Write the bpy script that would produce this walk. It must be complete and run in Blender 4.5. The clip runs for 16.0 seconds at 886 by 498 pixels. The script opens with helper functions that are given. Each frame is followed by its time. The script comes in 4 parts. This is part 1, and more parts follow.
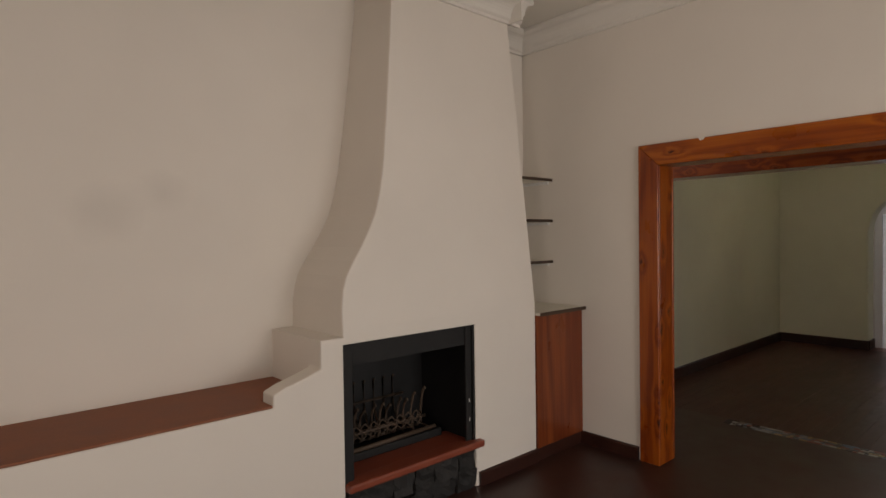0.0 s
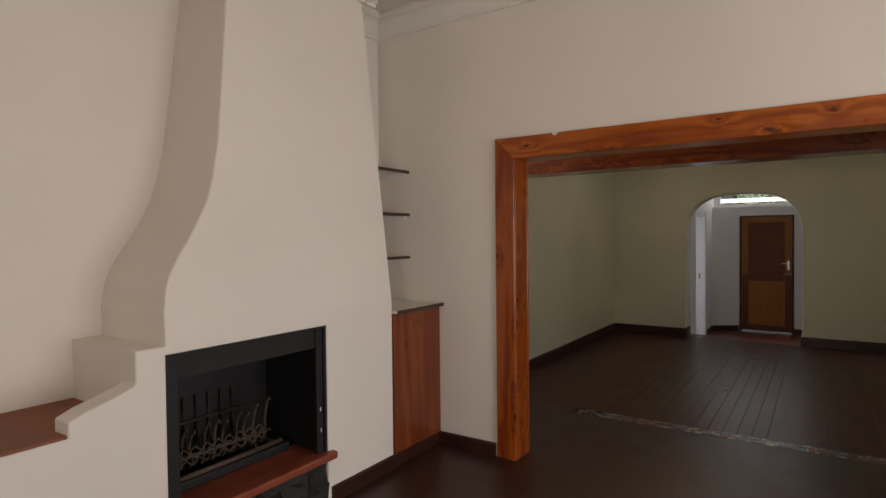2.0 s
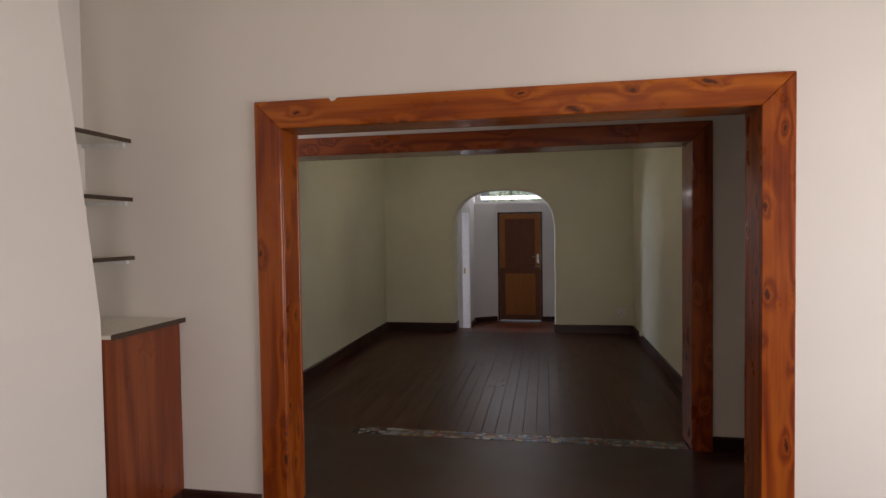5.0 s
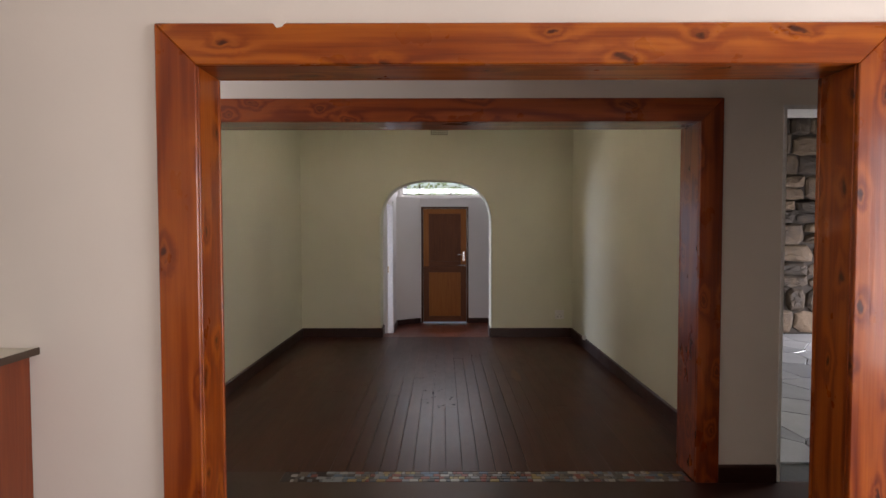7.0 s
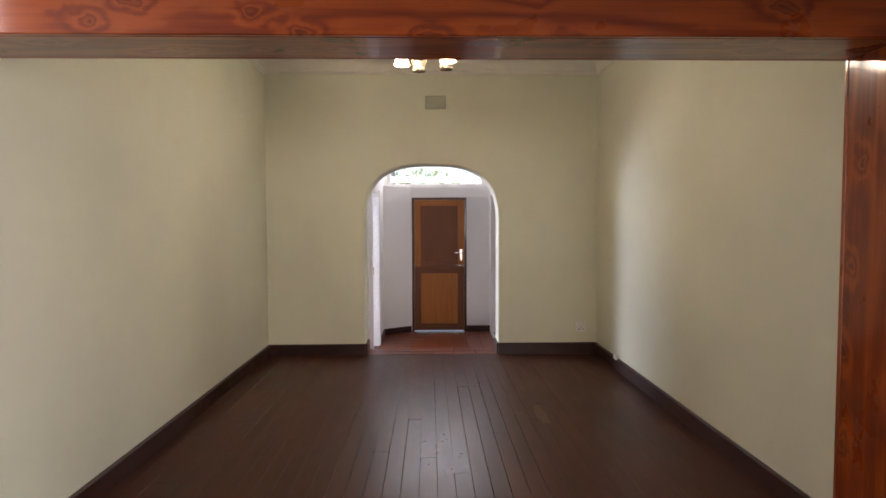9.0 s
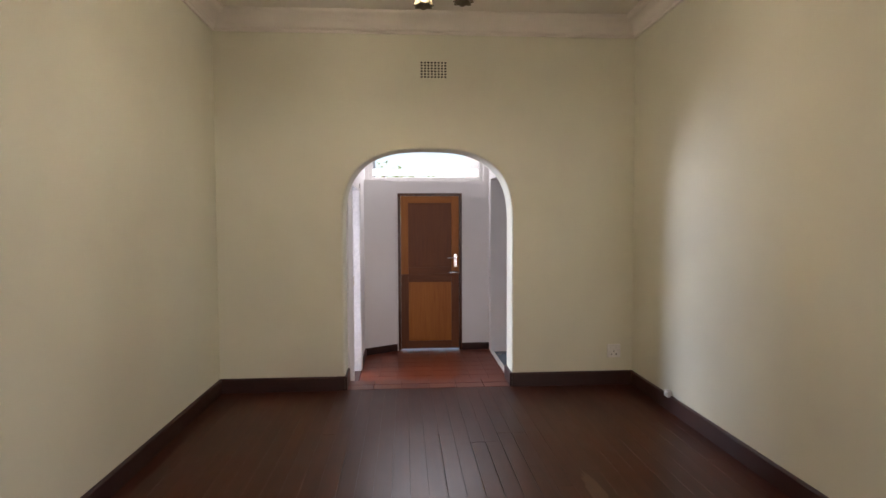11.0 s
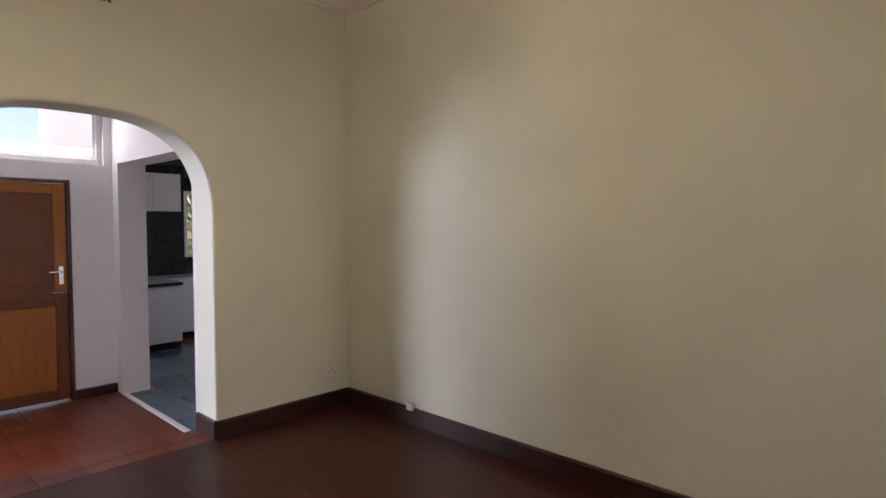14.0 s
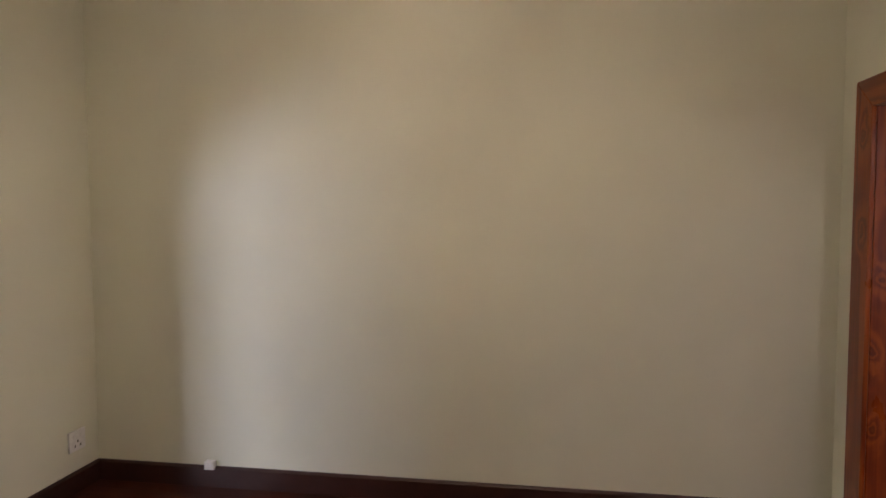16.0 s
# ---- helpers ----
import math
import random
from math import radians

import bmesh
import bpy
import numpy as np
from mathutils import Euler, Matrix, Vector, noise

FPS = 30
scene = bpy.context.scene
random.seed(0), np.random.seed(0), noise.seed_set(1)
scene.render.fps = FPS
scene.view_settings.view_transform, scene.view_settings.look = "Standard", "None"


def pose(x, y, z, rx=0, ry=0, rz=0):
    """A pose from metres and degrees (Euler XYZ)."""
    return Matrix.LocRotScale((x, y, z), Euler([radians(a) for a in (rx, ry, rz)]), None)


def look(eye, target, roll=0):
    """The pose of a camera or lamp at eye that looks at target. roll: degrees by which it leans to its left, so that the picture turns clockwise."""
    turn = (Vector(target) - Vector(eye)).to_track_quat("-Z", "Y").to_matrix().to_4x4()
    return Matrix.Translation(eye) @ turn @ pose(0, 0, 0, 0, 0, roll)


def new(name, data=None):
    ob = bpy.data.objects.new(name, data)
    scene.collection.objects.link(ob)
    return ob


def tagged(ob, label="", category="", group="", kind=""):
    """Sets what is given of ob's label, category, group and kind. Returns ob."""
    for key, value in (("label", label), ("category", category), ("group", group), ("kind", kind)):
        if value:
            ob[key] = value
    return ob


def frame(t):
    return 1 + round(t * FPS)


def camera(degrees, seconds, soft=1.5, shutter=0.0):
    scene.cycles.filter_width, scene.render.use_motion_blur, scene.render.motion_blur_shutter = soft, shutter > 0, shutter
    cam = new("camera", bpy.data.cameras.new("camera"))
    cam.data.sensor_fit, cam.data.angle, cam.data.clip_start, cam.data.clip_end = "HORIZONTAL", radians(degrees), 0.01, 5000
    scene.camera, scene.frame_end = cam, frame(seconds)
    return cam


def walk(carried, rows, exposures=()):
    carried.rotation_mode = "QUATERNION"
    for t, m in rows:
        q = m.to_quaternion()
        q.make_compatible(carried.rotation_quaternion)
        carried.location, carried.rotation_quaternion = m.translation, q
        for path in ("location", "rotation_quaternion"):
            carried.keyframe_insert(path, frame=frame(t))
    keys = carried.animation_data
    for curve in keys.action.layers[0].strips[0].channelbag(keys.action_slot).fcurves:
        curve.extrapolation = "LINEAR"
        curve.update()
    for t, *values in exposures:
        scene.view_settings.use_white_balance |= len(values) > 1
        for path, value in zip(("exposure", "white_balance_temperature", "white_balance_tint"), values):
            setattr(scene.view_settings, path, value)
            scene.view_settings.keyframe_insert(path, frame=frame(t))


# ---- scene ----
cam = camera(75.9, 16.0)
PATH = [
    (0, (0.177, 0.691, 1.567), (1.507, 2.184, 1.526), -0.8),
    (0.5, (0.189, 0.687, 1.565), (1.585, 2.118, 1.517), -0.7),
    (1, (0.18, 0.752, 1.542), (1.679, 2.076, 1.498), -0.7),
    (1.5, (0.27, 0.794, 1.522), (1.842, 2.031, 1.48), -0.7),
    (2, (0.367, 0.859, 1.52), (2.029, 1.971, 1.475), -0.6),
    (2.5, (0.465, 0.909, 1.503), (2.212, 1.882, 1.464), -0.7),
    (3, (0.539, 0.975, 1.497), (2.357, 1.808, 1.458), -0.7),
    (3.5, (0.641, 1.087, 1.485), (2.518, 1.777, 1.447), -0.6),
    (4, (0.721, 1.173, 1.478), (2.645, 1.715, 1.442), -0.6),
    (4.5, (0.834, 1.231, 1.471), (2.794, 1.626, 1.435), -0.5),
    (4.7, (0.911, 1.205, 1.486), (2.874, 1.585, 1.44), -0.7),
    (6.8, (1.655, 1.676, 1.481), (3.652, 1.708, 1.392), 0.0),
    (7, (1.784, 1.708, 1.463), (3.783, 1.711, 1.387), -0.1),
    (7.5, (2.065, 1.762, 1.473), (4.063, 1.728, 1.391), -0.0),
    (8, (2.383, 1.788, 1.461), (4.381, 1.749, 1.377), -0.0),
    (8.5, (2.738, 1.796, 1.448), (4.736, 1.758, 1.362), 0.1),
    (9, (3.125, 1.834, 1.455), (5.122, 1.788, 1.36), -0.2),
    (11.5, (4.648, 2.139, 1.443), (6.634, 1.925, 1.353), -0.2),
    (12, (4.863, 2.308, 1.439), (6.807, 1.846, 1.344), -0.2),
    (12.5, (5.111, 2.488, 1.474), (6.965, 1.745, 1.371), -0.1),
    (13, (5.298, 2.633, 1.461), (7.036, 1.649, 1.365), -0.1),
    (13.5, (5.48, 2.734, 1.425), (7.051, 1.5, 1.338), 0.0),
    (14, (5.693, 2.753, 1.43), (7.062, 1.299, 1.339), -0.0),
    (14.5, (5.922, 2.86, 1.47), (7.084, 1.235, 1.371), -0.2),
    (15, (6.223, 2.933, 1.515), (7.141, 1.16, 1.397), -0.2),
    (15.5, (6.407, 3.046, 1.499), (7.019, 1.144, 1.409), -0.2),
    (16, (6.75, 3.041, 1.556), (7.043, 1.065, 1.456), -0.2),
]
EXPOSURES = [
    (0.0, -0.8, 7600, 16), (2.0, -0.57, 7300, 16), (3.5, -0.4, 7150, 17), (4.5, -0.43, 7000, 18), (7.0, 0.2, 6900, 20), (8.0, 0.62, 6900, 20), (9.0, 1.1, 6950, 21),
    (11.5, 0.97, 6900, 23), (12.5, 0.92, 6750, 23), (14.5, 0.84, 6800, 26), (16.0, 0.95, 6950, 27),
]
walk(cam, [(t, look(eye, target, roll)) for t, eye, target, roll in PATH], EXPOSURES)

# ---- world and light ----
world = bpy.data.worlds.new("sky")
scene.world = world
world.use_nodes = True
wn = world.node_tree
sky = wn.nodes.new("ShaderNodeTexSky")
sky.sky_type, sky.sun_disc = "NISHITA", False
sky.sun_elevation, sky.sun_rotation = radians(60), radians(0)
wn.nodes["Background"].inputs[1].default_value = 0.14
wn.links.new(sky.outputs[0], wn.nodes["Background"].inputs[0])
sun = new("sun", bpy.data.lights.new("sun", "SUN"))
sun.data.energy, sun.data.angle, sun.data.color = 3.0, radians(0.5), (1.0, 0.95, 0.87)
sun.matrix_world = look((-8, 35, 60), (0, 0, 0))


def window_light(name, eye, target, width, height, watts, colour=(1, 1, 1)):
    """Area lamp in a window's opening, in place of the skylight that enters there."""
    lamp = new(name, bpy.data.lights.new(name, "AREA"))
    lamp.data.shape, lamp.data.size, lamp.data.size_y = "RECTANGLE", width, height
    lamp.data.energy, lamp.data.color = watts, colour
    lamp.matrix_world = look(eye, target)
    return lamp


window_light("lounge_window_light", (2.0, -1.98, 1.25), (1.6, 5, 1.3), 2.4, 2.0, 118, (0.9, 0.95, 1.0))
window_light("lounge_west_window_light", (-2.18, 0.2, 1.5), (4, 0.4, 1.3), 1.2, 1.2, 48, (1.0, 0.96, 0.95))
# Lamp added at an assumed, unseen window to brighten the passage wall.
window_light("assumed_passage_window_light", (4.52, 3.73, 2.2), (4.7, 0.5, 2.5), 0.6, 0.6, 4, (0.95, 0.95, 1.0))
window_light("bedroom_window_light", (13.05, 6.46, 1.3), (10.0, 1.5, 0.7), 2.0, 1.2, 255, (0.68, 0.8, 1.0))
window_light("bedroom_side_window_light", (10.15, 6.46, 1.3), (10.5, 2.6, 0.9), 0.85, 1.2, 80, (0.8, 0.87, 1.0))
window_light("transom_light", (11.86, 1.75, 2.4), (9.5, 1.75, 1.4), 1.4, 0.7, 8, (0.9, 0.95, 1.0))
# Fill lamp at an added, unseen opening in the kitchen's south wall.
window_light("kitchen_fill_light", (12.4, -2.98, 1.45), (12.6, 0.5, 0.6), 1.3, 1.0, 9, (0.85, 0.93, 1.0))
window_light("veranda_light", (7.8, -4.9, 0.65), (8.2, -3.3, -0.7), 2.0, 0.9, 210, (0.88, 0.94, 1.0))


# ---- materials ----
def base_material(name):
    m = bpy.data.materials.new(name)
    m.use_nodes = True
    return m, m.node_tree.nodes, m.node_tree.links, m.node_tree.nodes["Principled BSDF"]


def mapping(n, l, scale, coords="Object"):
    tc, mp = n.new("ShaderNodeTexCoord"), n.new("ShaderNodeMapping")
    mp.inputs["Scale"].default_value = scale
    l.new(tc.outputs[coords], mp.inputs["Vector"])
    return mp.outputs["Vector"]


def noise_node(n, l, vec, scale, detail=4.0, rough=0.55):
    t = n.new("ShaderNodeTexNoise")
    t.inputs["Scale"].default_value, t.inputs["Detail"].default_value, t.inputs["Roughness"].default_value = scale, detail, rough
    if vec is not None:
        l.new(vec, t.inputs["Vector"])
    return t.outputs["Fac"]


def ramp(n, l, fac, stops):
    r = n.new("ShaderNodeValToRGB")
    while len(r.color_ramp.elements) < len(stops):
        r.color_ramp.elements.new(0.5)
    for e, (p, c) in zip(r.color_ramp.elements, stops):
        e.position, e.color = p, (*c, 1)
    l.new(fac, r.inputs["Fac"])
    return r.outputs["Color"]


def mix(n, l, fac, a, b, kind="MIX"):
    m = n.new("ShaderNodeMix")
    m.data_type, m.blend_type = "RGBA", kind
    for key, v in ((0, fac), (6, a), (7, b)):
        if isinstance(v, (int, float)):
            m.inputs[key].default_value = v
        elif isinstance(v, tuple):
            m.inputs[key].default_value = (*v, 1)
        else:
            l.new(v, m.inputs[key])
    return m.outputs[2]


def math_node(n, l, op, a, b=0.0):
    m = n.new("ShaderNodeMath")
    m.operation = op
    for key, v in ((0, a), (1, b)):
        if isinstance(v, (int, float)):
            m.inputs[key].default_value = v
        else:
            l.new(v, m.inputs[key])
    return m.outputs[0]


def bump(n, l, p, height, strength, distance):
    b = n.new("ShaderNodeBump")
    b.inputs["Strength"].default_value, b.inputs["Distance"].default_value = strength, distance
    l.new(height, b.inputs["Height"])
    l.new(b.outputs["Normal"], p.inputs["Normal"])


def plaster(name, colour, roughness=0.75, relief=0.35, dirt=0.06, smudges=()):
    """Painted plaster: rolled stipple, slow waviness and faint grime."""
    m, n, l, p = base_material(name)
    v = mapping(n, l, (1, 1, 1))
    big, fine = noise_node(n, l, v, 0.9, 3), noise_node(n, l, v, 85, 3)
    wave = noise_node(n, l, v, 5.0, 3)
    dark = tuple(c * (1 - dirt * 2.2) for c in colour)
    col = ramp(n, l, big, ((0.3, dark), (0.62, colour)))
    for place, size in smudges:
        d = n.new("ShaderNodeVectorMath")
        d.operation = "DISTANCE"
        l.new(v, d.inputs[0])
        d.inputs[1].default_value = place
        f = math_node(n, l, "DIVIDE", d.outputs["Value"], size)
        f = math_node(n, l, "ADD", f, math_node(n, l, "MULTIPLY", math_node(n, l, "SUBTRACT", wave, 0.5), 1.2))
        col = mix(n, l, ramp(n, l, f, ((0.1, (0.11, 0.11, 0.11)), (1.0, (0, 0, 0)))), col, (0.2, 0.18, 0.17))
    l.new(col, p.inputs["Base Color"])
    p.inputs["Roughness"].default_value = roughness
    h = math_node(n, l, "ADD", math_node(n, l, "MULTIPLY", fine, 0.12), wave)
    bump(n, l, p, h, relief, 0.006)
    return m


def timber(name, axis, dark, mid, light, rough=0.28, scale=1.0, knots=True, coat=0.2, lines=14.0, polish=0.2, figure=0.24, relief=0.14, dents=1.5, core=0.85, swirl=0.3):
    """Varnished pine: rings drawn out along one axis, which swell round scattered knots."""
    m, n, l, p = base_material(name)
    k = "xyz".index(axis)
    info = n.new("ShaderNodeObjectInfo")
    offset = n.new("ShaderNodeCombineXYZ")
    r = math_node(n, l, "MULTIPLY", info.outputs["Random"], 37.0)
    for i in range(3):
        l.new(r, offset.inputs[i])

    def coords(along, across):
        sc = [across * scale] * 3
        sc[k] = along * scale
        add = n.new("ShaderNodeVectorMath")
        add.operation = "ADD"
        l.new(mapping(n, l, tuple(sc)), add.inputs[0])
        l.new(offset.outputs[0], add.inputs[1])
        return add.outputs[0]
    warp = noise_node(n, l, coords(0.3, 5.0), 1.0, 2)
    if knots:
        # knots run square through a board, so they are set out on its face: along it, and over the sum of the other two axes
        sep, flat = n.new("ShaderNodeSeparateXYZ"), n.new("ShaderNodeCombineXYZ")
        l.new(mapping(n, l, (1, 1, 1)), sep.inputs[0])
        others = [i for i in range(3) if i != k]
        across = math_node(n, l, "ADD", sep.outputs[others[0]], sep.outputs[others[1]])
        wobble = math_node(n, l, "MULTIPLY", noise_node(n, l, coords(9.0, 14.0), 1.0, 3), 0.35)
        l.new(math_node(n, l, "ADD", math_node(n, l, "ADD", math_node(n, l, "MULTIPLY", sep.outputs[k], 2.6 * scale), r), wobble), flat.inputs[0])
        l.new(math_node(n, l, "ADD", math_node(n, l, "ADD", math_node(n, l, "MULTIPLY", across, 5.2 * scale), r), wobble), flat.inputs[1])
        vor = n.new("ShaderNodeTexVoronoi")
        vor.voronoi_dimensions = "2D"
        vor.inputs["Scale"].default_value = 1.0
        l.new(flat.outputs[0], vor.inputs["Vector"])
        near = ramp(n, l, vor.outputs["Distance"], ((0.0, (1, 1, 1)), (0.12, (0.4, 0.4, 0.4)), (0.26, (0.1, 0.1, 0.1)), (0.45, (0, 0, 0))))
        warp = math_node(n, l, "ADD", warp, math_node(n, l, "MULTIPLY", near, swirl))
    rings = math_node(n, l, "SINE", math_node(n, l, "MULTIPLY", warp, lines * 2.2))
    rings = math_node(n, l, "ADD", math_node(n, l, "MULTIPLY", rings, figure), 0.5)
    fib = noise_node(n, l, coords(2.5, 75.0), 1.0, 3)
    broad = noise_node(n, l, coords(0.8, 2.2), 1.0, 3)
    fac = math_node(n, l, "ADD", math_node(n, l, "MULTIPLY", rings, 0.5), math_node(n, l, "MULTIPLY", fib, 0.34))
    fac = math_node(n, l, "ADD", fac, math_node(n, l, "MULTIPLY", broad, 0.32))
    col = ramp(n, l, fac, ((0.36, dark), (0.53, mid), (0.72, light)))
    if knots:
        halo = ramp(n, l, vor.outputs["Distance"], ((0.03, (0.55 * core,) * 3), (0.16, (0, 0, 0))))
        col = mix(n, l, halo, col, tuple(c * 0.75 for c in dark))
        heart = ramp(n, l, vor.outputs["Distance"], ((0.02, (core,) * 3), (0.045, (core * 0.6,) * 3), (0.06, (0, 0, 0))))
        col = mix(n, l, heart, col, tuple(c * 0.22 for c in dark))
    l.new(col, p.inputs["Base Color"])
    wear = noise_node(n, l, coords(4.0, 6.0), 1.0, 4)
    l.new(math_node(n, l, "ADD", rough - polish * 0.4, math_node(n, l, "MULTIPLY", wear, polish)), p.inputs["Roughness"])
    p.inputs["Specular IOR Level"].default_value = 0.28
    p.inputs["Coat Weight"].default_value, p.inputs["Coat Roughness"].default_value = coat, 0.09
    bump(n, l, p, math_node(n, l, "ADD", fib, math_node(n, l, "MULTIPLY", wear, dents)), relief, 0.004)
    return m


def worn_surface(name, dark, light, rough=(0.2, 0.5), scale=3.0, relief=0.25, spread=0.35, depth=0.004):
    """Mottled hard surface whose pieces differ a little from one another."""
    m, n, l, p = base_material(name)
    info = n.new("ShaderNodeObjectInfo")
    v = mapping(n, l, (1, 1, 1))
    a, b = noise_node(n, l, v, scale, 5), noise_node(n, l, v, scale * 14, 3)
    fac = math_node(n, l, "ADD", math_node(n, l, "MULTIPLY", a, 0.75), math_node(n, l, "MULTIPLY", b, 0.25))
    fac = math_node(n, l, "ADD", fac, math_node(n, l, "MULTIPLY", math_node(n, l, "SUBTRACT", info.outputs["Random"], 0.5), spread))
    l.new(ramp(n, l, fac, ((0.25, dark), (0.75, light))), p.inputs["Base Color"])
    l.new(math_node(n, l, "ADD", rough[0], math_node(n, l, "MULTIPLY", a, rough[1] - rough[0])), p.inputs["Roughness"])
    bump(n, l, p, math_node(n, l, "ADD", a, math_node(n, l, "MULTIPLY", b, 0.4)), relief, depth)
    return m


def plain(name, colour, rough=0.5, metal=0.0, relief=0.0):
    m, n, l, p = base_material(name)
    v = mapping(n, l, (1, 1, 1))
    f = noise_node(n, l, v, 30, 3)
    l.new(ramp(n, l, f, ((0.3, tuple(c * 0.86 for c in colour)), (0.65, colour))), p.inputs["Base Color"])
    p.inputs["Roughness"].default_value, p.inputs["Metallic"].default_value = rough, metal
    if relief:
        bump(n, l, p, f, relief, 0.003)
    return m


def glass_material(name):
    m, n, l, p = base_material(name)
    p.inputs["Base Color"].default_value = (0.95, 0.98, 0.97, 1)
    p.inputs["Transmission Weight"].default_value, p.inputs["Roughness"].default_value, p.inputs["IOR"].default_value = 1, 0.02, 1.45
    return m


def leaf_material(name, dark, light):
    """Thin leaves: a matt face and daylight that comes through."""
    m, n, l, p = base_material(name)
    col = ramp(n, l, noise_node(n, l, mapping(n, l, (1, 1, 1)), 3.0, 4), ((0.3, dark), (0.7, light)))
    l.new(col, p.inputs["Base Color"])
    p.inputs["Roughness"].default_value = 0.5
    t, blend = n.new("ShaderNodeBsdfTranslucent"), n.new("ShaderNodeMixShader")
    l.new(mix(n, l, 0.6, col, (0.6, 0.75, 0.3)), t.inputs["Color"])
    l.new(p.outputs[0], blend.inputs[1])
    l.new(t.outputs[0], blend.inputs[2])
    blend.inputs[0].default_value = 0.65
    l.new(blend.outputs[0], n["Material Output"].inputs["Surface"])
    return m


def glow(name, colour, strength):
    m, n, l, p = base_material(name)
    p.inputs["Base Color"].default_value = (*colour, 1)
    p.inputs["Roughness"].default_value = 0.4
    p.inputs["Emission Color"].default_value, p.inputs["Emission Strength"].default_value = (*colour, 1), strength
    return m


LOUNGE = plaster("lounge_plaster", (0.78, 0.72, 0.65), dirt=0.03)
SMUDGED = plaster("smudged_lounge_plaster", (0.78, 0.72, 0.65), dirt=0.03, smudges=(((1.03, 3.75, 1.8), 0.13), ((0.78, 3.75, 1.7), 0.17)))
CREAM = plaster("dining_plaster", (0.695, 0.692, 0.56), dirt=0.04)
# Grey picked for the unseen bedroom so its walls bounce less light.
MIDGREY = plaster("dimmed_bedroom_plaster", (0.4, 0.4, 0.42))
HALLWHITE = plaster("hall_plaster", (0.8, 0.78, 0.77), dirt=0.03)
CEILING = plaster("ceiling_paint", (0.74, 0.7, 0.63), relief=0.2)
GREY = plaster("passage_plaster", (0.74, 0.7, 0.64))
CORNICE = plaster("cornice_plaster", (0.78, 0.74, 0.68), relief=0.15)
PINE = {a: timber("pine_" + a, a, (0.16, 0.023, 0.003), (0.285, 0.056, 0.005), (0.43, 0.108, 0.009), lines=18.0, figure=0.2, coat=0.2) for a in "xy"}
PINE["z"] = timber("pine_upright", "z", (0.14, 0.019, 0.003), (0.25, 0.045, 0.005), (0.37, 0.085, 0.008), lines=18.0, figure=0.22, coat=0.2)
STAINED = {a: timber("stained_pine_" + a, a, (0.12, 0.016, 0.003), (0.215, 0.034, 0.005), (0.31, 0.062, 0.008), lines=18.0, figure=0.24, coat=0.7, core=0.3, swirl=0.42) for a in "xyz"}
DOORWOOD = {a: timber("door_wood_" + a, a, (0.075, 0.02, 0.007), (0.12, 0.035, 0.011), (0.175, 0.054, 0.016), rough=0.42, coat=0.0, knots=False, scale=1.4, figure=0.015) for a in "xyz"}
PANELWOOD = {a: timber("panel_wood_" + a, a, (0.2, 0.055, 0.009), (0.29, 0.09, 0.014), (0.38, 0.135, 0.024), rough=0.42, coat=0.0, knots=False, scale=1.4, figure=0.015) for a in "xyz"}
CABWOOD = timber("cabinet_wood", "z", (0.09, 0.014, 0.006), (0.17, 0.035, 0.011), (0.25, 0.062, 0.017), knots=False, scale=1.0, figure=0.2)
DARKFRAME = timber("dark_frame_wood", "z", (0.03, 0.01, 0.006), (0.06, 0.02, 0.01), (0.1, 0.035, 0.016), knots=False)
BOARD = timber("floor_board_wood", "x", (0.028, 0.0068, 0.0034), (0.051, 0.0125, 0.006), (0.075, 0.0195, 0.009), rough=0.35, knots=False, coat=0.0, polish=0.12, figure=0.1, relief=0.012, dents=0.0)


